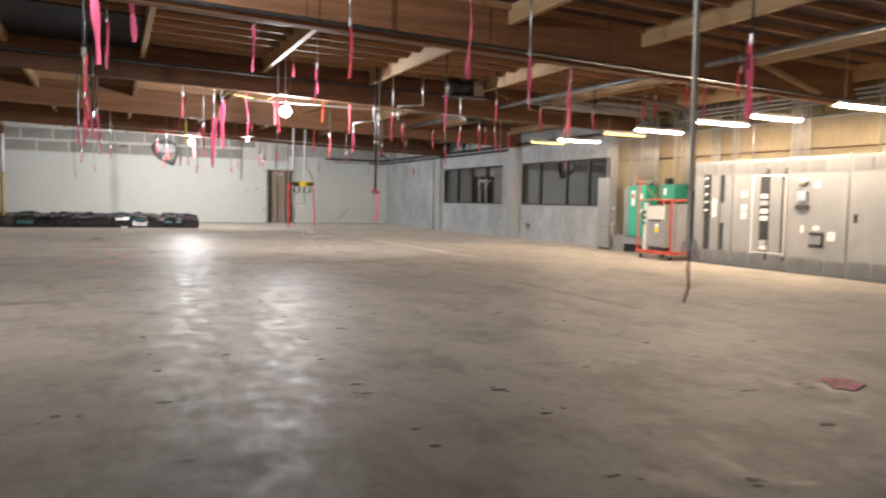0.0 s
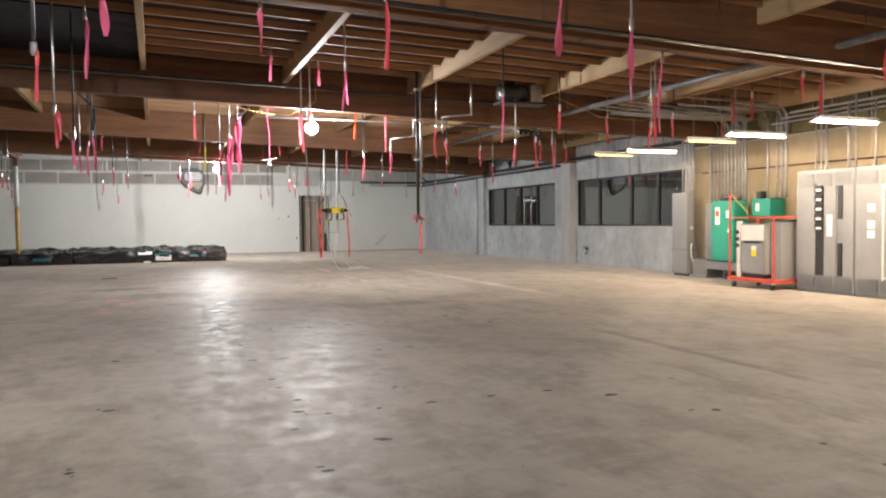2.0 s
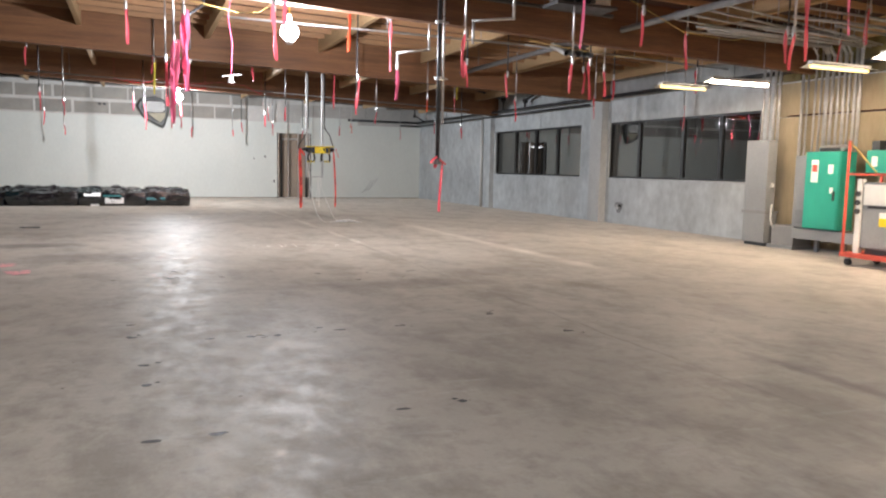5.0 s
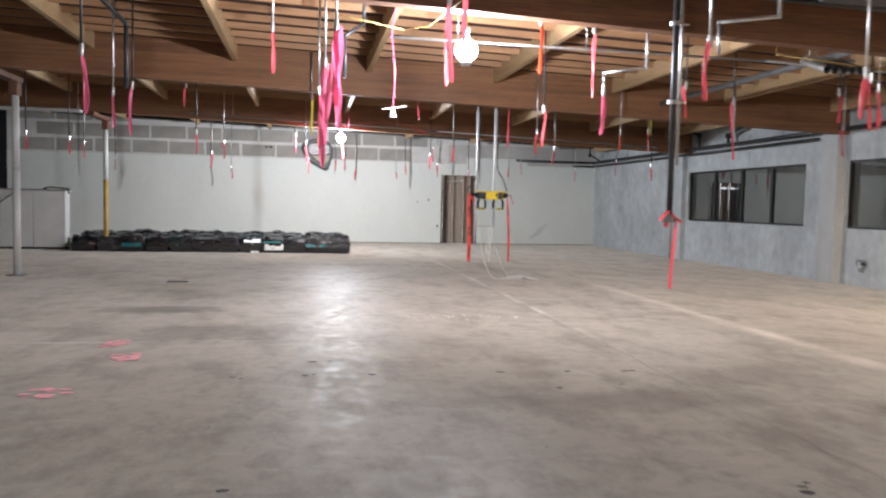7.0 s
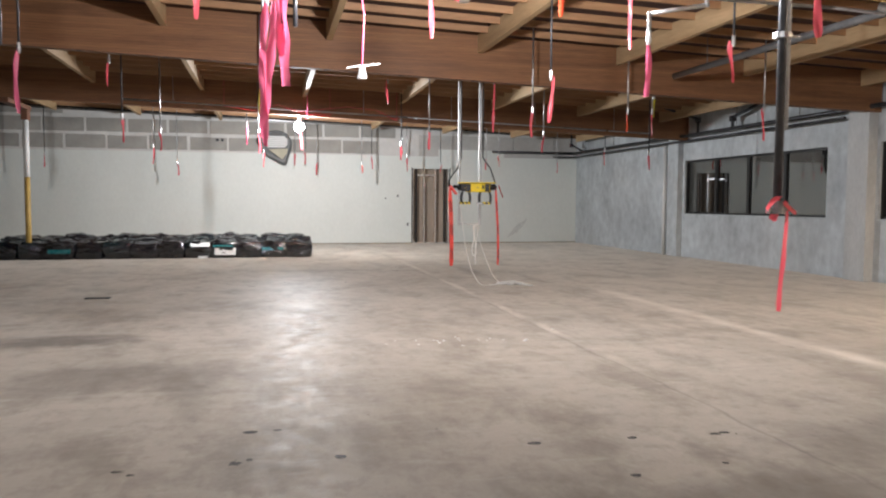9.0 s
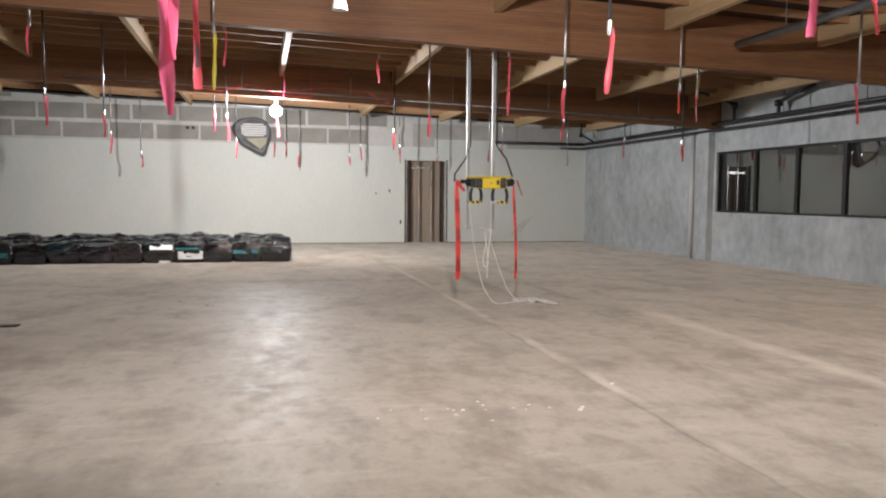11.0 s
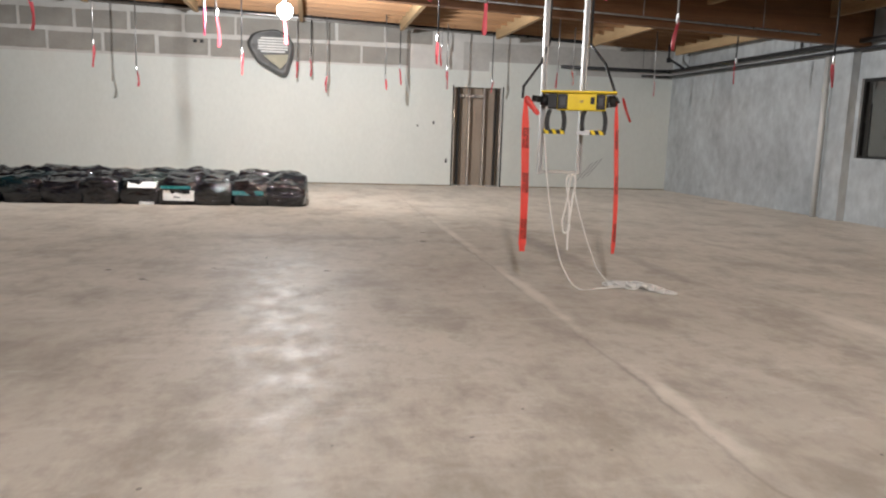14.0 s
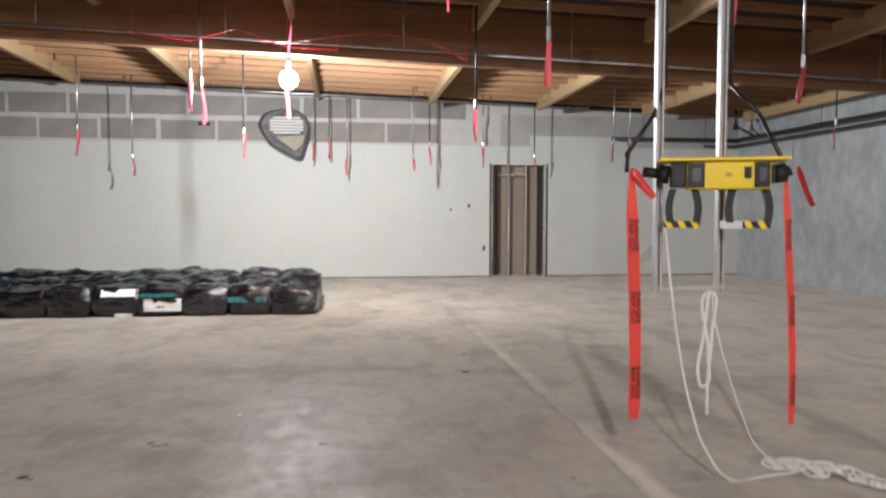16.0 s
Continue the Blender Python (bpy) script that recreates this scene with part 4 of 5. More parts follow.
def switchgear(y0, y1, kind):
    s = thing("switchgear_section", (10.94, y0, 0), "tall grey switchgear cabinet section against the wall", "switchgear", "switchgear line-up")
    W = y1 - y0
    one("plinth", M_GRILLE, (0.02, 0.01, 0), (0.95, W - 0.01, 0.06), s)
    one("body", M_GREY_METAL, (0.02, 0.004, 0.06), (0.98, W - 0.004, 2.2), s, 0.006)
    vents(s, -0.002, 0.03, W - 0.03, 0.08, 0.32, 3)
    vents(s, -0.002, 0.03, W - 0.03, 1.90, 2.14, 3)
    f = -0.004
    if kind == "breakers":
        one("front_panel", M_GREY_METAL, (0, 0.66 * W, 0.27), (0.02, W - 0.012, 1.99), s, 0.004)
        one("front_panel", M_GREY_METAL, (0, 0.30 * W, 0.27), (0.02, 0.50 * W, 1.99), s, 0.004)
        one("front_panel", M_GREY_METAL, (0, 0.012, 0.27), (0.02, 0.18 * W, 1.99), s, 0.004)
        one("recess", M_BLACK, (0.014, 0.50 * W, 0.3), (0.022, 0.66 * W, 1.95), s)
        for k in range(5):
            z = 1.80 - 0.17 * k
            b = one("breaker", M_BLACK, (-0.03, 0.52 * W, z), (0.014, 0.65 * W, z + 0.12), s, 0.006)
            one("breaker_plate", M_PAPER, (-0.033, 0.53 * W, z + 0.02), (-0.03, 0.62 * W, z + 0.06), b)
        one("slot", M_BLACK, (0.0, 0.20 * W, 1.32), (0.021, 0.27 * W, 1.9), s)
        one("slot", M_BLACK, (0.0, 0.20 * W, 0.33), (0.021, 0.27 * W, 0.9), s)
        one("notice", M_PAPER, (-0.004, 0.36 * W, 1.02), (0.0, 0.45 * W, 1.4), s)
    elif kind == "open":
        one("front_panel", M_GREY_METAL, (0, 0.62 * W, 0.27), (0.02, W - 0.012, 1.99), s, 0.004)
        one("recess", M_BLACK, (0.012, 0.03 * W, 0.2), (0.022, 0.6 * W, 2.0), s)
        for lo, hi in (((-0.012, 0.02 * W, 0.30), (0.0, 0.04 * W, 1.88)), ((-0.012, 0.60 * W, 0.30), (0.0, 0.62 * W, 1.88)), ((-0.012, 0.04 * W, 0.335), (0.0, 0.60 * W, 0.36)), ((-0.012, 0.04 * W, 1.85), (0.0, 0.60 * W, 1.88))):
            one("edge_trim", M_WHITE, lo, hi, s)
        one("inner_panel", M_GREY_METAL, (0.0, 0.10 * W, 0.24), (0.012, 0.30 * W, 1.97), s, 0.003)
        one("inner_panel", M_GREY_METAL, (0.0, 0.48 * W, 0.24), (0.012, 0.60 * W, 1.97), s, 0.003)
        for z in (1.12, 1.28, 1.42, 0.98, 0.5, 0.4):
            one("breaker", M_STEEL if z in (1.28, 0.5) else M_PAPER, (-0.02, 0.33 * W, z), (0.012, 0.45 * W, z + 0.09), s, 0.005)
        for z in (1.0, 1.16, 1.44):
            one("notice", M_PAPER, (-0.004, 0.72 * W, z), (0.0, 0.82 * W, z + 0.13), s)
    elif kind == "meter":
        one("front_panel", M_GREY_METAL, (0, 0.012, 0.27), (0.02, W - 0.012, 1.99), s, 0.004)
        bm = bmesh.new()
        rod(bm, (-0.07, 0.72 * W, 1.72), (0, 0.72 * W, 1.72), 0.085, n=20)
        part("meter", bm, M_STEEL, s, "", True)
        one("meter", M_STEEL, (-0.06, 0.64 * W, 1.36), (0, 0.80 * W, 1.55), s, 0.02)
        one("handle", M_BLACK, (-0.05, 0.62 * W, 1.2), (0, 0.84 * W, 1.3), s, 0.01)
        one("notice", M_PAPER, (-0.004, 0.46 * W, 1.62), (0, 0.56 * W, 1.74), s)
        b = one("breaker_box", M_BLACK, (-0.04, 0.36 * W, 0.52), (0, 0.58 * W, 0.80), s, 0.01)
        for k in range(4):
            one("breaker", M_GREY_METAL, (-0.05, (0.38 + 0.05 * k) * W, 0.58), (-0.04, (0.415 + 0.05 * k) * W, 0.74), b)
        one("notice", M_PAPER, (-0.004, 0.18 * W, 0.66), (0, 0.3 * W, 0.82), s)
        one("notice", M_PAPER, (-0.004, 0.70 * W, 0.78), (0, 0.75 * W, 0.92), s)
        one("notice", M_PAPER, (-0.004, 0.44 * W, 0.84), (0, 0.54 * W, 0.92), s)
    else:
        one("front_panel", M_GREY_METAL, (0, 0.012, 0.27), (0.02, W - 0.012, 1.99), s, 0.004)
        one("notice", M_PAPER, (-0.004, 0.32 * W, 1.3), (0, 0.46 * W, 1.46), s)
        one("handle", M_BLACK, (-0.03, 0.88 * W, 1.0), (0, 0.91 * W, 1.15), s, 0.005)


for a, b, k in ((5.76, 7.0, "breakers"), (4.36, 5.75, "open"), (3.05, 4.35, "meter"), (1.6, 3.04, "blank"), (0.2, 1.59, "blank")):
    switchgear(a, b, k)

# ---- tall panel, green switch, transformer on a red cart ----
tp = thing("tall_panel", (11.53, 10.76, 0), "tall narrow grey electrical panel on a lower box", "panel")
one("upper_box", M_GREY_METAL, (0, 0.06, 0.66), (0.22, 0.6, 1.97), tp, 0.01)
one("lower_box", M_GREY_METAL, (0.0, 0.06, 0.06), (0.3, 0.6, 0.6), tp, 0.01)
one("lower_lid", M_GREY_DARK, (-0.02, 0.04, 0.6), (0.3, 0.62, 0.66), tp, 0.008)
one("foot", M_BLACK, (0.03, 0.04, 0), (0.4, 0.56, 0.06), tp)
one("latch", M_WHITE, (0.1, 0.03, 1.1), (0.16, 0.06, 1.18), tp, 0.004)
sb = thing("low_box", (11.6, 10.2, 0), "low grey floor box with a bent cable", "box")
one("body", M_GREY_DARK, (0, 0, 0), (0.45, 0.5, 0.42), sb, 0.01)
one("foot", M_GREY_METAL, (-0.06, -0.04, 0), (0.46, 0.54, 0.06), sb)
bm = bmesh.new()
tube(bm, [(0.1, 0.45, 0.1), (-0.04, 0.5, 0.5), (-0.02, 0.53, 0.7), (0.03, 0.56, 0.78)], 0.015)
part("cable", bm, M_WHITE, sb)
gp = thing("grey_switch_box", (11.62, 9.93, 0.42), "grey wall-mounted electrical box", "panel")
one("body", M_GREY_METAL, (0, 0, 0), (0.5, 0.34, 1.26), gp, 0.01)
vents(gp, -0.002, 0.03, 0.31, 0.06, 0.3, 1)
grn = thing("green_switch", (11.45, 9.2, 0.42), "teal-green transfer switch cabinet on grey legs", "cabinet")
one("body", M_GREEN, (0.02, 0, 0), (0.38, 0.7, 1.32), grn, 0.012)
one("door", M_GREEN, (0, 0.015, 0.02), (0.02, 0.685, 1.3), grn, 0.008)
one("notice", M_PAPER, (-0.004, 0.42, 0.8), (0, 0.56, 1.18), grn)
one("notice", M_RED_STEEL, (-0.006, 0.44, 0.98), (-0.003, 0.54, 1.1), grn)
one("notice", M_PAPER, (-0.004, 0.12, 0.95), (0, 0.22, 1.1), grn)
one("notice", M_PAPER, (-0.004, 0.1, 0.62), (0, 0.17, 0.72), grn)
one("handle", M_BLACK, (-0.03, 0.06, 0.5), (0, 0.09, 0.66), grn, 0.004)
for y in (0.05, 0.6):
    one("leg", M_GREY_DARK, (0.3, y, -0.42), (0.36, y + 0.06, 0.0), grn)
one("top_gear", M_BLACK, (0.08, 0.1, 1.32), (0.4, 0.5, 1.39), grn, 0.02)
bm = bmesh.new()
for k in range(5):
    rod(bm, (0.1, 0.06 + 0.11 * k, 1.36), (0.3, 0.1 + 0.11 * k, 1.42), 0.035, n=10)
part("coils", bm, M_GREY_DARK, grn)
one("cross_rail", M_GREY_METAL, (0.06, -0.3, -0.2), (0.34, 0.95, -0.02), grn)
grb = thing("green_side_box", (11.7, 8.42, 1.40), "smaller teal-green box on the wall", "cabinet")
one("body", M_GREEN, (0, 0, 0), (0.40, 0.5, 0.36), grb, 0.01)
one("notice", M_PAPER, (-0.004, 0.3, 0.1), (0, 0.4, 0.26), grb)
one("top_gear", M_BLACK, (0.1, 0.36, 0.36), (0.28, 0.5, 0.52), grb, 0.02)

cart = thing("red_cart", (10.5, 7.1, 0), "red steel platform cart with tall posts", "cart")
one("platform", M_RED_STEEL, (0, 0, 0.13), (0.78, 1.2, 0.20), cart, 0.008)
for x, y, h in ((0.02, 1.16, 1.86), (0.02, 0.02, 1.38), (0.74, 0.02, 1.38), (0.74, 1.16, 1.38)):
    one("post", M_RED_STEEL, (x, y, 0.2), (x + 0.03, y + 0.03, h), cart)
one("rail", M_RED_STEEL, (0.02, 0.05, 1.35), (0.05, 1.16, 1.38), cart)
one("rail", M_RED_STEEL, (0.74, 0.05, 1.35), (0.77, 1.16, 1.38), cart)
one("rail", M_RED_STEEL, (0.05, 0.02, 1.35), (0.74, 0.05, 1.38), cart)
bm = bmesh.new()
rod(bm, (0.035, 1.17, 1.84), (0.35, 0.95, 1.4), 0.012)
part("brace", bm, M_YELLOW_POST, cart)
for x in (0.08, 0.7):
    for y in (0.1, 1.1):
        bm = bmesh.new()
        rod(bm, (x - 0.02, y, 0.055), (x + 0.02, y, 0.055), 0.055, n=16)
        wheel = part("wheel", bm, M_BLACK, cart, "", True)
        one("fork", M_STEEL, (x - 0.03, y - 0.03, 0.1), (x + 0.03, y + 0.03, 0.13), cart)
tr = thing("transformer", (10.6, 7.42, 0.2), "pale grey ventilated transformer on a red cart", "transformer")
one("body", M_GREY_METAL, (0, 0, 0.08), (0.55, 0.62, 1.05), tr, 0.012)
one("hood", M_WHITE, (-0.02, 0.02, 0.72), (0.0, 0.6, 1.02), tr, 0.004)
one("front_plate", M_GREY_METAL, (-0.015, 0.03, 0.1), (0.0, 0.59, 0.66), tr, 0.004)
one("slot", M_BLACK, (-0.018, 0.12, 0.675), (-0.002, 0.52, 0.71), tr)
one("notice", M_YELLOW, (-0.02, 0.2, 0.42), (-0.015, 0.32, 0.54), tr)
one("notice", M_PAPER, (-0.02, 0.2, 0.54), (-0.015, 0.32, 0.62), tr)
one("base", M_BLACK, (0.03, 0.05, 0.0), (0.5, 0.55, 0.08), tr)
one("side_post", M_WHITE, (-0.03, 0.63, 0.0), (0.06, 0.71, 1.1), tr, 0.01)
for z in (0.62, 0.75, 0.88):
    bm = bmesh.new()
    rod(bm, (-0.06, 0.67, z), (-0.03, 0.67, z), 0.04, n=12)
    part("knob", bm, M_BLACK, tr)
gb = thing("grey_crate", (10.72, 7.14, 0.2), "grey boxed unit with a dark top edge", "box")
one("body", M_GREY_METAL, (0, 0, 0), (0.5, 0.24, 1.08), gb, 0.01)
one("top", M_BLACK, (-0.01, -0.01, 1.08), (0.51, 0.25, 1.12), gb, 0.006)

# plywood backing and conduits behind the switchgear
ply = thing("plywood_backing", (EAST, 0, 0), "tan plywood sheets fixed to the wall", "wall panel", "", "structure")
for k in range(9):
    for z0, z1 in ((0.02, 2.42), (2.43, 3.05)):
        one("sheet", M_PLY, (-0.03, 11.35 - 1.22 * (k + 1), z0), (-0.002, 11.345 - 1.22 * k, z1), ply)
ins = thing("wall_insulation", (EAST, 0, 3.06), "mustard insulation batts above the plywood", "insulation", "", "structure")
for k in range(16):
    bm = bmesh.new()
    box(bm, (-0.14, 11.3 - 0.61 * (k + 1), 0.02), (-0.01, 11.28 - 0.61 * k, DECK + fall(12.1) - 3.09), 0.03)
    part("batt", bm, M_FOIL, ins)
rng = random.Random(8)


def conduit_bank(ys, x, z0, bend):
    for y in ys:
        z1 = rng.uniform(3.35, 3.6)
        pts = [(x, y, z0), (x, y, z1)]
        if bend:
            pts += [(x - 0.12, y, z1 + 0.14), (x - rng.uniform(0.9, 3.4), y + rng.uniform(-0.1, 0.1), z1 + 0.16)]
        long_pipe("conduit", pts, rng.choice((0.018, 0.022, 0.027)), M_CONDUIT, "galvanised conduit rising from electrical gear", "conduit", "conduits", 8)


conduit_bank((10.86, 10.97, 11.1, 11.24), 11.75, 1.96, True)
conduit_bank((10.5, 10.62), 12.05, 0.4, False)
conduit_bank((9.98, 10.08, 10.2), 11.9, 1.66, True)
conduit_bank((9.22, 9.31, 9.42, 9.52, 9.64, 9.76, 9.86), 11.8, 1.74, True)
conduit_bank((8.25, 8.36, 8.5, 8.75), 11.95, 1.76, True)
conduit_bank((7.3, 7.42, 7.55), 12.0, 1.2, False)
conduit_bank((6.45, 6.3, 5.9), 11.6, 2.18, False)
conduit_bank((4.45, 4.55, 4.65, 4.75, 4.85), 11.55, 2.18, True)
conduit_bank((3.0, 2.8, 2.0), 11.6, 2.18, False)
for k, z in enumerate((3.30, 3.38, 3.46)):
    long_pipe("conduit", [(11.9 - 0.05 * k, -2.0, z), (11.9 - 0.05 * k, 8.6 - 0.3 * k, z)], 0.022, M_CONDUIT, "galvanised conduit along the wall", "conduit", "conduits", 8)
for k in range(4):
    long_pipe("conduit", [(11.7, 8.8 + 0.1 * k, 3.42), (10.2 - 0.4 * k, 8.6 + 0.2 * k, 3.5), (8.0, 8.2 + 0.35 * k, 3.56)], 0.016, M_CONDUIT, "galvanised conduit slung under the roof", "conduit", "conduits", 8)
long_pipe("conduit", [(12.13, 2.0, 2.44), (12.13, 11.0, 2.44)], 0.014, M_RUSTY, "brown conduit across the plywood", "conduit", "conduits", 8)

# ---- hanging power box with ropes and tape ----


def word_mesh(text, size):
    cu = bpy.data.curves.new("word", "FONT")
    cu.body, cu.size, cu.align_x, cu.align_y = text, size, "LEFT", "CENTER"
    cu.offset = size * 0.03
    cu.space_character = 1.18
    tmp = bpy.data.objects.new("word", cu)
    scene.collection.objects.link(tmp)
    me = bpy.data.meshes.new_from_object(tmp.evaluated_get(bpy.context.evaluated_depsgraph_get()))
    bpy.data.objects.remove(tmp)
    me.materials.clear()
    return me



post_pair = thing("hanging_strut", (4.6, 17.82, 1.05), "pair of hanging steel struts with a cross bar", "strut")
for x in (-0.18, 0.19):
    bm = bmesh.new()
    box(bm, (x - 0.021, 0.017, 0), (x + 0.021, 0.021, 3.09))
    for e in (-1, 1):
        box(bm, (x + e * 0.019 - 0.002, -0.021, 0), (x + e * 0.019 + 0.002, 0.017, 3.09))
        box(bm, (x + e * 0.013 - 0.004, -0.021, 0), (x + e * 0.013 + 0.004, -0.018, 3.09))
    part("strut", bm, M_CONDUIT, post_pair)
bm = bmesh.new()
box(bm, (-0.2, -0.012, 0.01), (0.21, 0.012, 0.035))
part("cross_bar", bm, M_CONDUIT, post_pair)
pb = thing("power_box", (4.68, 17.58, 1.62), "yellow portable power box with black sockets and red tape", "power box", rz=-22)
one("body", M_YELLOW, (-0.19, -0.09, 0.0), (0.226, 0.09, 0.145), pb, 0.012)
one("top_plate", M_YELLOW, (-0.33, -0.13, 0.147), (0.316, 0.13, 0.165), pb, 0.006)
one("end_socket", M_RUBBER, (-0.272, -0.085, 0.012), (-0.191, 0.085, 0.14), pb, 0.012)
one("end_socket", M_RUBBER, (0.227, -0.06, 0.03), (0.25, 0.06, 0.125), pb, 0.008)
for x, w in ((-0.185, 0.085), (0.145, 0.075)):
    b = one("socket_plate", M_RUBBER, (x, -0.104, 0.008), (x + w, -0.09, 0.138), pb, 0.004)
    one("socket", M_BLACK, (x + 0.018, -0.108, 0.04), (x + w - 0.018, -0.104, 0.11), b, 0.002)
one("lamp_window", M_RUBBER, (0.095, -0.094, 0.055), (0.13, -0.09, 0.115), pb)
one("badge", M_YELLOW_POST, (0.005, -0.092, 0.066), (0.035, -0.09, 0.086), pb)
for s in (-1, 1):
    bm = bmesh.new()
    x = -0.275 if s < 0 else 0.25
    rod(bm, (x, 0, 0.08), (x + 0.06 * s, 0, 0.09), 0.05, n=14)
    rod(bm, (x + 0.06 * s, 0, 0.09), (x + (0.14 if s < 0 else 0.08) * s, 0, 0.10), 0.028, n=12)
    part("plug", bm, M_RUBBER, pb, "", True)
for x, w in ((-0.255, 0.11), (0.05, 0.16)):
    for a, way in ((x, -1), (x + w, 1)):
        bm = bmesh.new()
        rows = []
        for k in range(9):
            u = k / 8
            c = a + way * (0.014 * math.sin(math.pi * u) + 0.012 * u)
            rows.append([bm.verts.new((c + dx, dy, 0.004 - 0.18 * u)) for dx, dy in ((-0.019, -0.026), (0.019, -0.026), (0.019, 0.026), (-0.019, 0.026))])
        for p, q in zip(rows, rows[1:]):
            for i in range(4):
                bm.faces.new((p[i], p[(i + 1) % 4], q[(i + 1) % 4], q[i]))
        bm.faces.new(rows[0])
        bm.faces.new(rows[-1][::-1])
        bmesh.ops.recalc_face_normals(bm, faces=bm.faces[:])
        part("strap", bm, M_RUBBER, pb)
    bm = bmesh.new()
    box(bm, (x - 0.05, -0.02, -0.205), (x + w + 0.03, 0.02, -0.168), 0.006)
    bar = part("bar", bm, M_RUBBER, pb)
    if x > 0:
        one("sleeve", M_CONDUIT, (x - 0.062, -0.0225, -0.2075), (x + 0.05, 0.0225, -0.1655), bar)
    for k in range(3 if x < 0 else 2):
        bm = bmesh.new()
        at = x - 0.035 + 0.068 * k + (0.1 if x > 0 else 0)
        box(bm, (at, -0.0225, -0.2075), (at + 0.032, 0.0225, -0.1655))
        for v in bm.verts:
            v.co.x += -0.5 * (v.co.z + 0.19)
        part("stripe", bm, M_YELLOW, bar)
for x, l, wide, seed in ((-0.46, 1.375, 0.078, 11), (0.337, 1.345, 0.042, 23)):
    tp_ = part("tape", ribbon(l, wide, seed, 0.08, 0.35, 0.004), M_TAPES["warning"], pb, "red printed warning tape", True)
    tp_.matrix_basis = pose(x, 0, 0.1, 0, 0, 10 if x < 0 else 0)
    for z in (-0.26, -0.66, -1.08):
        c, a = ribbon_line(l, seed, 0.08, 0.35)(-(z - 0.09) / l)
        out = Vector((math.sin(a), -math.cos(a), 0))
        side = Vector((math.cos(a), math.sin(a), 0))
        for text, size, off in ((("DANGER", 0.040, 0.016), ("KEEP OUT", 0.034, -0.018)) if x < 0 else (("DANGER", 0.036, 0.0),)):
            word = word_mesh(text, size)
            word.materials.append(M_RUBBER)
            ob = new("print", word)
            ob.parent = tp_
            spot = c + out * 0.009 + side * off
            ob.matrix_basis = pose(spot.x, spot.y, z, 90, 90, math.degrees(a))
bw = part("tape_bow", ribbon(0.22, 0.06, 31, 0.4), M_TAPES["warning"], pb, "", True)
bw.matrix_basis = pose(0.36, 0, 0.115, 0, -24, 0)
bw = part("tape_bow", ribbon(0.2, 0.06, 37, 0.4), M_TAPES["warning"], pb, "", True)
bw.matrix_basis = pose(-0.47, 0, 0.12, 0, -35, 0)
bm = bmesh.new()
tube(bm, [(-0.5, 0, 0.1), (-0.5, 0.02, 0.2), (-0.36, 0.12, 0.42), (-0.30, 0.14, 0.6), (-0.30, 0.14, DECK + fall(4.7) - 1.62)], 0.012)
part("cord", bm, M_BLACK, pb, "", True)
bm = bmesh.new()
tube(bm, [(0.3, 0.05, 0.16), (0.2, 0.2, 0.42), (0.06, 0.29, 0.6), (0.06, 0.29, DECK + fall(4.7) - 1.62)], 0.012)
part("cord", bm, M_BLACK, pb, "", True)


def rope(name, points, r, label):
    cu = bpy.data.curves.new(name, "CURVE")
    cu.dimensions, cu.bevel_depth, cu.bevel_resolution, cu.resolution_u = "3D", r, 2, 8
    sp = cu.splines.new("BEZIER")
    sp.bezier_points.add(len(points) - 1)
    for b, p in zip(sp.bezier_points, points):
        b.co, b.handle_left_type, b.handle_right_type = p, "AUTO", "AUTO"
    tmp = bpy.data.objects.new(name, cu)
    scene.collection.objects.link(tmp)
    me = bpy.data.meshes.new_from_object(tmp.evaluated_get(bpy.context.evaluated_depsgraph_get()))
    bpy.data.objects.remove(tmp)
    me.materials.clear()
    me.materials.append(M_ROPE)
    for p in me.polygons:
        p.use_smooth = True
    return tagged(new(name, me), label, "rope", "white ropes")


rope("rope", [(4.40, 17.68, 1.45), (4.43, 17.68, 1.19), (4.50, 17.68, 0.72), (4.57, 17.68, 0.42), (4.66, 17.68, 0.18), (4.80, 17.66, 0.012), (5.02, 17.69, 0.010), (5.3, 17.75, 0.010)], 0.0075, "white rope hanging from a power box to the floor")
rope("rope", [(4.70, 17.75, 1.06), (4.67, 17.75, 0.8), (4.64, 17.74, 0.57), (4.67, 17.74, 0.52), (4.70, 17.75, 0.7), (4.71, 17.76, 1.05), (4.725, 17.76, 0.8), (4.70, 17.75, 0.55), (4.70, 17.75, 0.36)], 0.009, "looped white rope hanging below a power box")
rope("rope", [(4.73, 17.77, 1.04), (4.76, 17.8, 0.9), (4.86, 17.85, 0.62), (4.99, 17.9, 0.32), (5.12, 17.95, 0.10), (5.24, 17.96, 0.012), (5.35, 17.9, 0.010)], 0.006, "white rope trailing to a pile on the floor")
rng = random.Random(12)
pile = []
for k in range(70):
    u = k / 69
    pile.append((5.22 + 0.38 * u + rng.uniform(-0.1, 0.1), 17.9 - 0.42 * u + rng.uniform(-0.11, 0.11), 0.012 + rng.random() * 0.05 * (1 - abs(2 * u - 1))))
rope("rope", pile, 0.009, "tangled pile of white rope on the floor")

# ---- floor marks and litter ----
rng = random.Random(21)


def dab(bm, x, y, r, z=0.0016):
    n, a0 = 9, rng.uniform(0, 6)
    sx, sy = rng.uniform(0.8, 1.5), rng.uniform(0.6, 1.0)
    vs = [bm.verts.new((x + sx * r * rng.uniform(0.6, 1.1) * math.cos(a0 + i * 2 * math.pi / n), y + sy * r * rng.uniform(0.6, 1.1) * math.sin(a0 + i * 2 * math.pi / n), z)) for i in range(n)]
    bm.faces.new(vs)


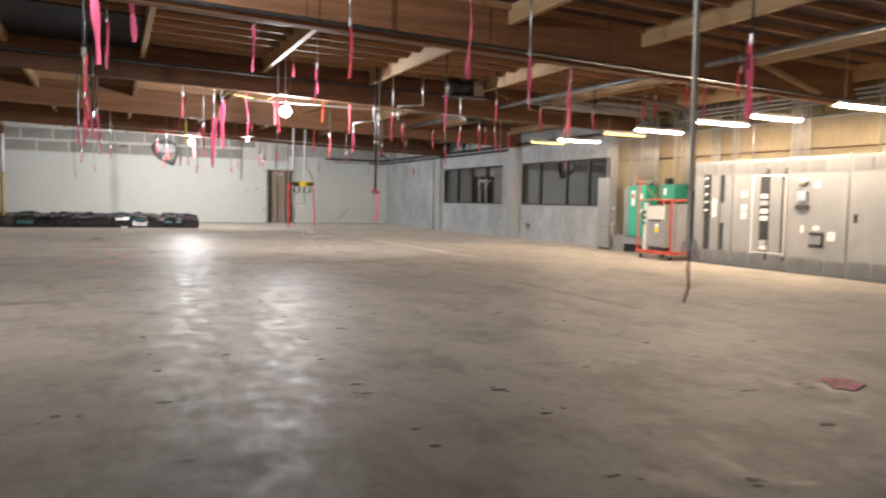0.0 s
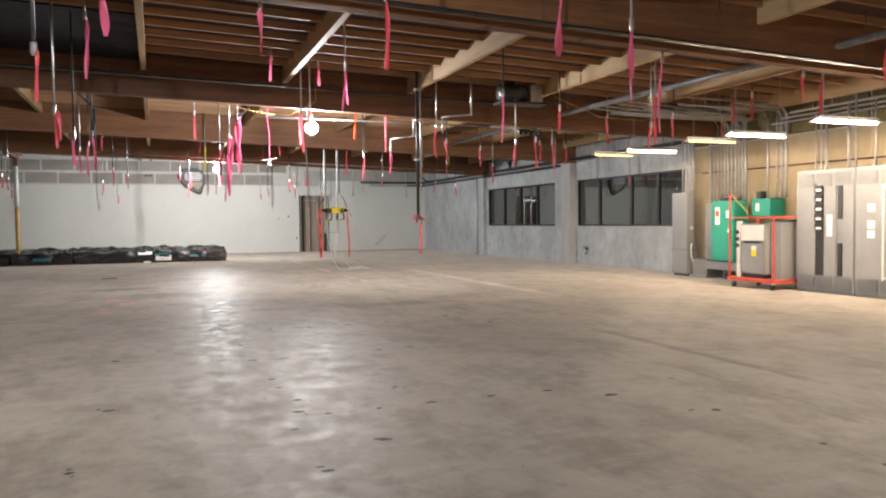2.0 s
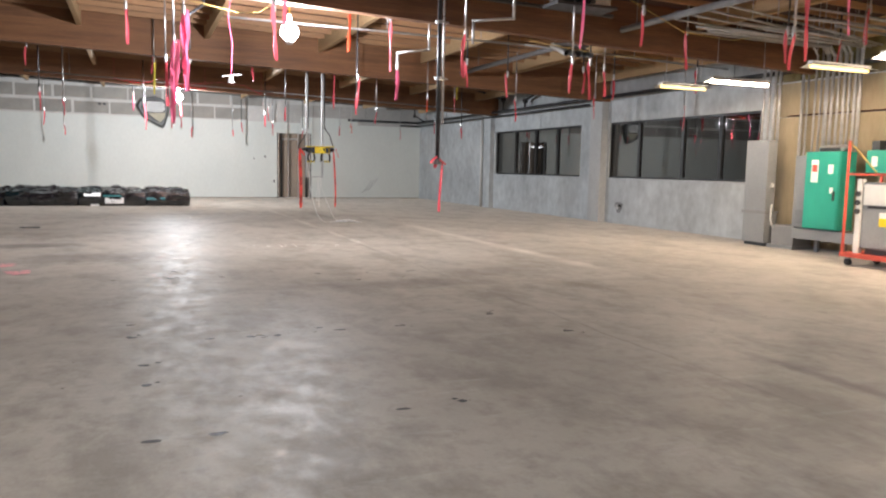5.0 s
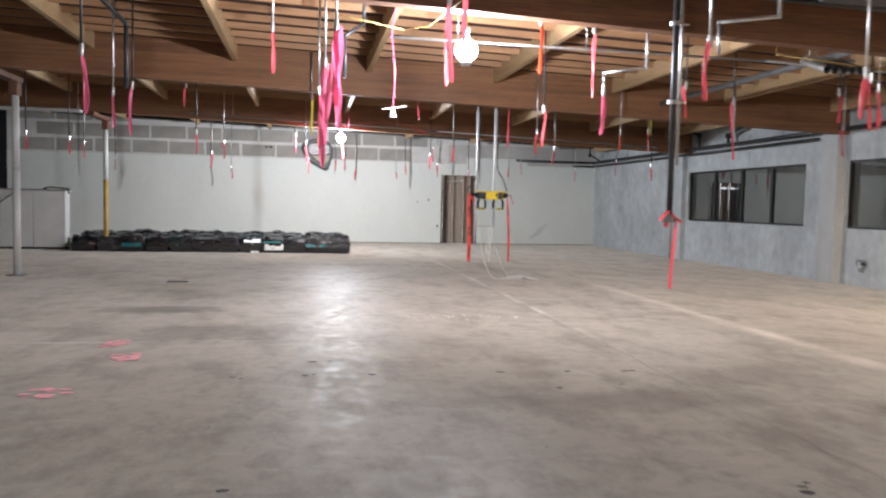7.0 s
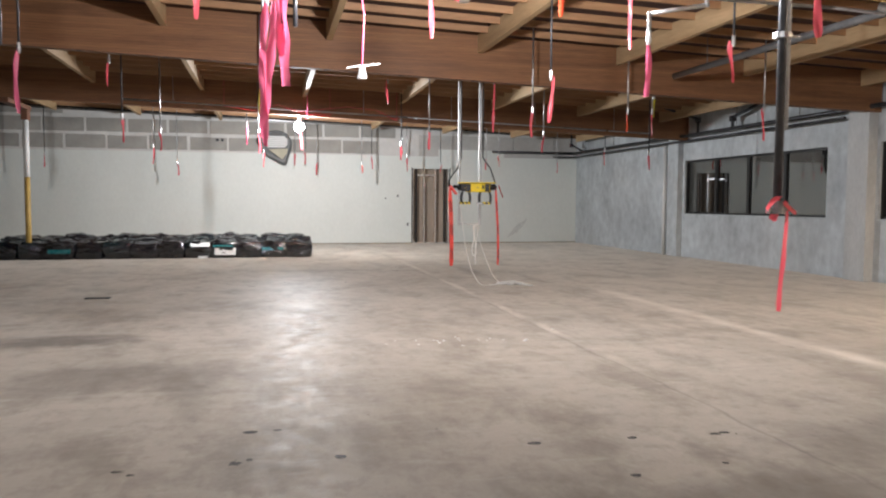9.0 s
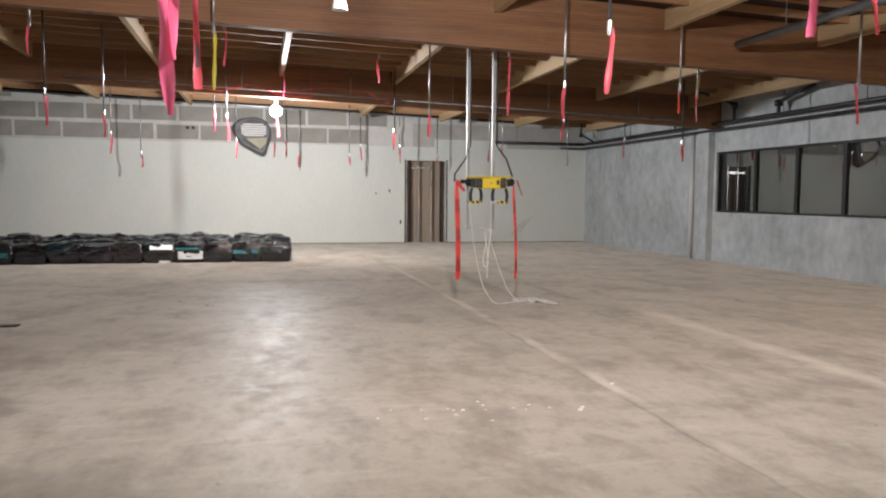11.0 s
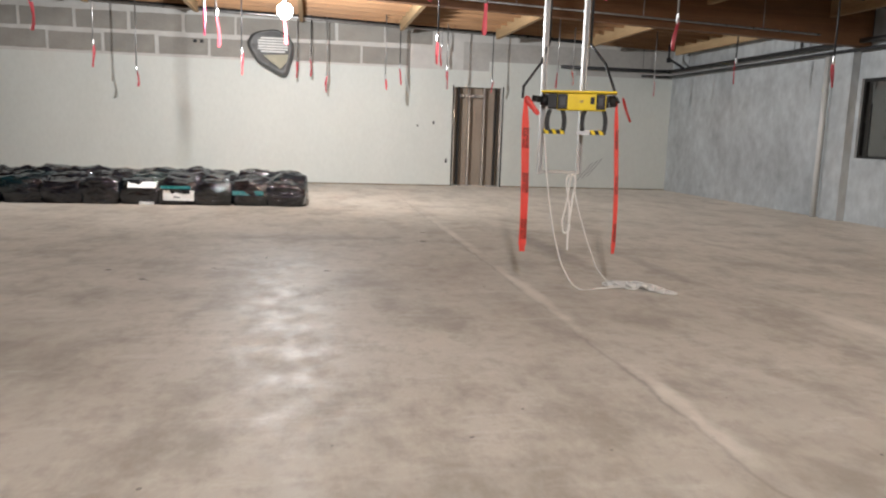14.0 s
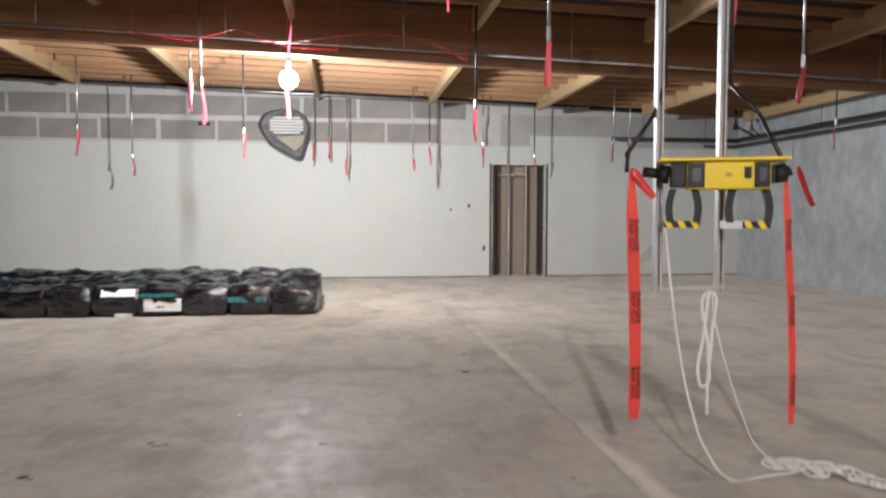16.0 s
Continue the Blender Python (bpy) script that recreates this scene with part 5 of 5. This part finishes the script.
bm = bmesh.new()
SPOTS = [(-0.57, -0.62), (-0.58, -1.5), (-0.53, -2.6), (-1.16, -1.61), (0.67, 1.16), (0.69, 0.26), (0.61, -0.59), (0.63, -1.45), (0.62, -1.7), (0.64, -2.51), (0.63, -2.81), (1.47, -1.9), (2.44, -1.5),
         (3.53, -0.4), (3.54, -0.82), (3.56, -1.45), (3.04, -2.48), (3.55, -2.56), (1.81, -3.75), (-0.05, -0.19), (-0.6, 0.0), (-0.62, 0.76), (1.48, -2.49), (1.14, 0.71), (3.51, 0.5), (4.56, -1.09), (1.25, -3.48), (2.89, -3.24)]
MORE_SPOTS = [(2.02, 3.9), (2.39, 3.93), (0.71, 3.82), (1.02, 3.83), (0.76, 2.82), (0.76, 2.46), (0.83, 1.97), (0.96, 1.48), (0.77, 1.61), (1.33, 1.48), (1.65, 2.12), (1.74, 1.5), (2.23, 1.51), (2.72, 1.5), (3.1, 1.18), (3.9, 1.5),
              (-0.55, 4.32), (-0.5, 2.18), (0.69, 5.3), (0.7, 4.82), (0.61, 6.67), (0.62, 6.18), (1.17, 5.97), (1.48, 5.96), (1.68, 5.95), (2.05, 6.12), (2.2, 6.0), (3.68, 6.27), (2.75, 6.02), (4.0, 5.41)]
FAR_SPOTS = [(1.08, 9.83), (1.25, 9.84), (1.6, 9.26), (1.02, 9.26), (0.41, 9.26), (3.93, 9.2), (3.38, 9.24), (3.68, 8.71), (2.75, 9.26), (3.1, 8.64), (0.47, 18.69), (0.87, 18.22), (1.47, 18.72), (2.53, 18.63), (3.91, 21.58), (3.8, 20.71)]
for x, y in SPOTS + MORE_SPOTS + FAR_SPOTS:
    dab(bm, x, y, rng.uniform(0.026, 0.046))
    for k in range(rng.choice((0, 0, 1, 2))):
        dab(bm, x + rng.gauss(0, 0.06), y + rng.gauss(0, 0.06), rng.uniform(0.012, 0.03))
for k in range(260):
    dab(bm, rng.uniform(-6, 10), rng.uniform(-5, 20), rng.uniform(0.004, 0.013))
for f in bm.faces:
    f.normal_update()
    if f.normal.z < 0:
        f.normal_flip()
tagged(part("floor_marks", bm, M_MARK), "small black glue dabs scattered over the concrete", "floor marks", "", "stuff")
bm = bmesh.new()
for x, y, n, r in ((-0.9, 10.84, 26, 0.2), (-0.66, 10.14, 26, 0.2), (3.85, -2.57, 26, 0.2), (-0.92, 8.83, 12, 0.18)):
    for k in range(n):
        a = 2 * math.pi * k / n
        q = r * rng.uniform(0.25, 1.0)
        dab(bm, x + 0.75 * q * math.cos(a) + rng.gauss(0, 0.02), y + q * math.sin(a) + rng.gauss(0, 0.02), rng.uniform(0.03, 0.055), 0.0035 + 0.00025 * k)
for f in bm.faces:
    f.normal_update()
    if f.normal.z < 0:
        f.normal_flip()
tagged(part("chalk_marks", bm, M_PINK_MARK), "faded pink chalk marks on the concrete", "floor marks", "", "stuff")
bm = bmesh.new()
for k in range(16):
    x, y, r = rng.gauss(2.95, 0.3), rng.gauss(12.65, 0.1), rng.uniform(0.004, 0.013)
    box(bm, (x - r, y - r * 0.6, 0), (x + r, y + r * 0.6, rng.uniform(0.004, 0.012)))
for x, y in ((3.79, 12.46), (3.83, 12.52), (4.35, 13.1), (1.9, 19.4)):
    box(bm, (x - 0.014, y - 0.009, 0), (x + 0.014, y + 0.009, 0.01))
tagged(part("plaster_crumbs", bm, M_PAPER), "small white plaster crumbs on the concrete", "debris", "", "stuff")
one("board_scrap", M_BLACK, (-1.45, 16.9, 0), (-1.1, 17.05, 0.012))
tagged(scene.objects["board_scrap"], "small dark board scrap on the concrete", "scrap")

# ---- small things on the walls ----
for x, z, w, h in ((5.52, 1.62, 0.05, 0.08), (5.88, 0.62, 0.05, 0.11), (5.1, 1.55, 0.04, 0.05)):
    b = tagged(one("outlet_box", M_BLACK, (x, NORTH - 0.012, z), (x + w, NORTH + 0.01, z + h), None, 0.003), "small black outlet box on the white wall", "outlet", "wall outlets")
for x, z in ((-0.52, 3.42), (-0.36, 3.42)):
    tagged(one("outlet_box", M_BLACK, (x, NORTH - 0.03, z), (x + 0.09, NORTH + 0.01, z + 0.08), None, 0.01), "small dark outlet on the bare blocks", "outlet", "wall outlets")
bm = bmesh.new()
for k in range(3):
    a = Vector((9.60 + 0.14 * k, NORTH - 0.003, 0.22 + 0.06 * k))
    b = a + Vector((0.42, 0, 0.50))
    q = Vector((0.006, 0, -0.006))
    bm.faces.new([bm.verts.new(v) for v in (a - q, a + q, b + q, b - q)])
tagged(part("scuff_marks", bm, M_GREY_DARK), "slanted dark scuff marks on the white wall", "scuff", "", "stuff")
duct = thing("white_duct", (-7.9, 23.2, 3.62), "white sheet-metal duct under the roof", "duct")
one("duct_body", M_WHITE, (0, -0.1, 0), (3.3, 0.1, 0.07), duct, 0.01)
for x in (0.4, 3.2):
    one("hanger", M_STEEL, (x, 0.02, 0.07), (x + 0.03, 0.05, DECK + fall(x - 7.9) - 3.62), duct)
hole = thing("broken_outlet", (EAST - 0.004, 16.35, 0.42), "broken outlet hole in the concrete wall", "outlet")
bm = bmesh.new()
vs = [bm.verts.new((0, 0.2 * math.cos(a) * (0.75 + 0.25 * math.sin(3 * a)), 0.22 * math.sin(a) * (0.8 + 0.2 * math.cos(2 * a)))) for a in [k * math.pi / 9 for k in range(18)]]
f = bm.faces.new(vs)
f.normal_flip()
part("patch", bm, M_GREY_DARK, hole)
one("box", M_STEEL, (-0.05, -0.06, -0.05), (0, 0.06, 0.07), hole, 0.01)
one("box", M_BLACK, (-0.06, -0.1, 0.02), (-0.002, -0.03, 0.08), hole, 0.01)
for pts, r in (([(EAST - 0.22, 22.7, 3.24), (EAST - 0.22, 22.7, 3.62), (EAST - 1.3, 22.7, 3.9), (EAST - 1.3, 22.7, DECK - 0.22)], 0.035),
               ([(EAST - 0.22, 21.2, 3.24), (EAST - 0.22, 21.2, 3.5), (EAST - 0.22, 20.2, 3.7), (EAST - 0.22, 20.2, DECK - 0.25)], 0.04),
               ([(EAST - 0.22, 25.2, 3.24), (EAST - 0.22, 25.2, 3.55), (EAST - 1.1, 25.6, 3.75), (EAST - 1.1, 25.6, DECK - 0.22)], 0.03),
               ([(EAST - 0.22, 30.0, 3.24), (EAST - 0.6, 30.2, 3.5), (EAST - 0.6, 30.2, DECK - 0.25)], 0.03)):
    bm = bmesh.new()
    tube(bm, pts, r, 10)
    rod(bm, Vector(pts[1]) - Vector((0, 0, 0.09)), Vector(pts[1]) + Vector((0, 0, 0.03)), r * 2.1, n=12)
    tagged(part("riser_pipe", bm, M_BLACK_PIPE, None, "", True), "black riser pipe with a valve near the roof", "pipe", "riser pipes")

# ---- bare blocks above the far wall ----
rng = random.Random(33)
for row, z in enumerate((3.07, 3.61, 4.15)):
    for k in range(17):
        x = -8.88 + 1.25 * k + (0.62 if row == 1 else 0)
        if x + 1.25 > (6.05, 6.5, -5.0)[row]:
            continue
        bm = bmesh.new()
        a, b = rng.uniform(0.02, 0.055), rng.uniform(0.02, 0.055)
        box(bm, (a, -0.006, rng.uniform(0.03, 0.06)), (1.25 - b, 0.05, rng.uniform(0.46, 0.495)))
        bmesh.ops.subdivide_edges(bm, edges=[e for e in bm.edges if abs(e.verts[0].co.x - e.verts[1].co.x) > 0.5], cuts=7, use_grid_fill=False)
        for v in bm.verts:
            v.co.z += 0.012 * noise.noise(Vector((v.co.x * 5 + k, row * 3.0, v.co.z * 9)))
            v.co.x += 0.012 * noise.noise(Vector((v.co.z * 7, row * 5.0, k + v.co.x)))
        ob = part("block", bm, M_BLOCK, upper)
        ob.matrix_basis = pose(x, NORTH + 0.012, z)
one("plaster_patch", M_PLASTER, (6.3, NORTH + 0.006, 3.055), (EAST, NORTH + 0.02, 3.78), upper)
one("plaster_patch", M_WHITE_WALL, (7.0, NORTH - 0.002, 3.052), (9.4, NORTH + 0.004, 3.30), upper)
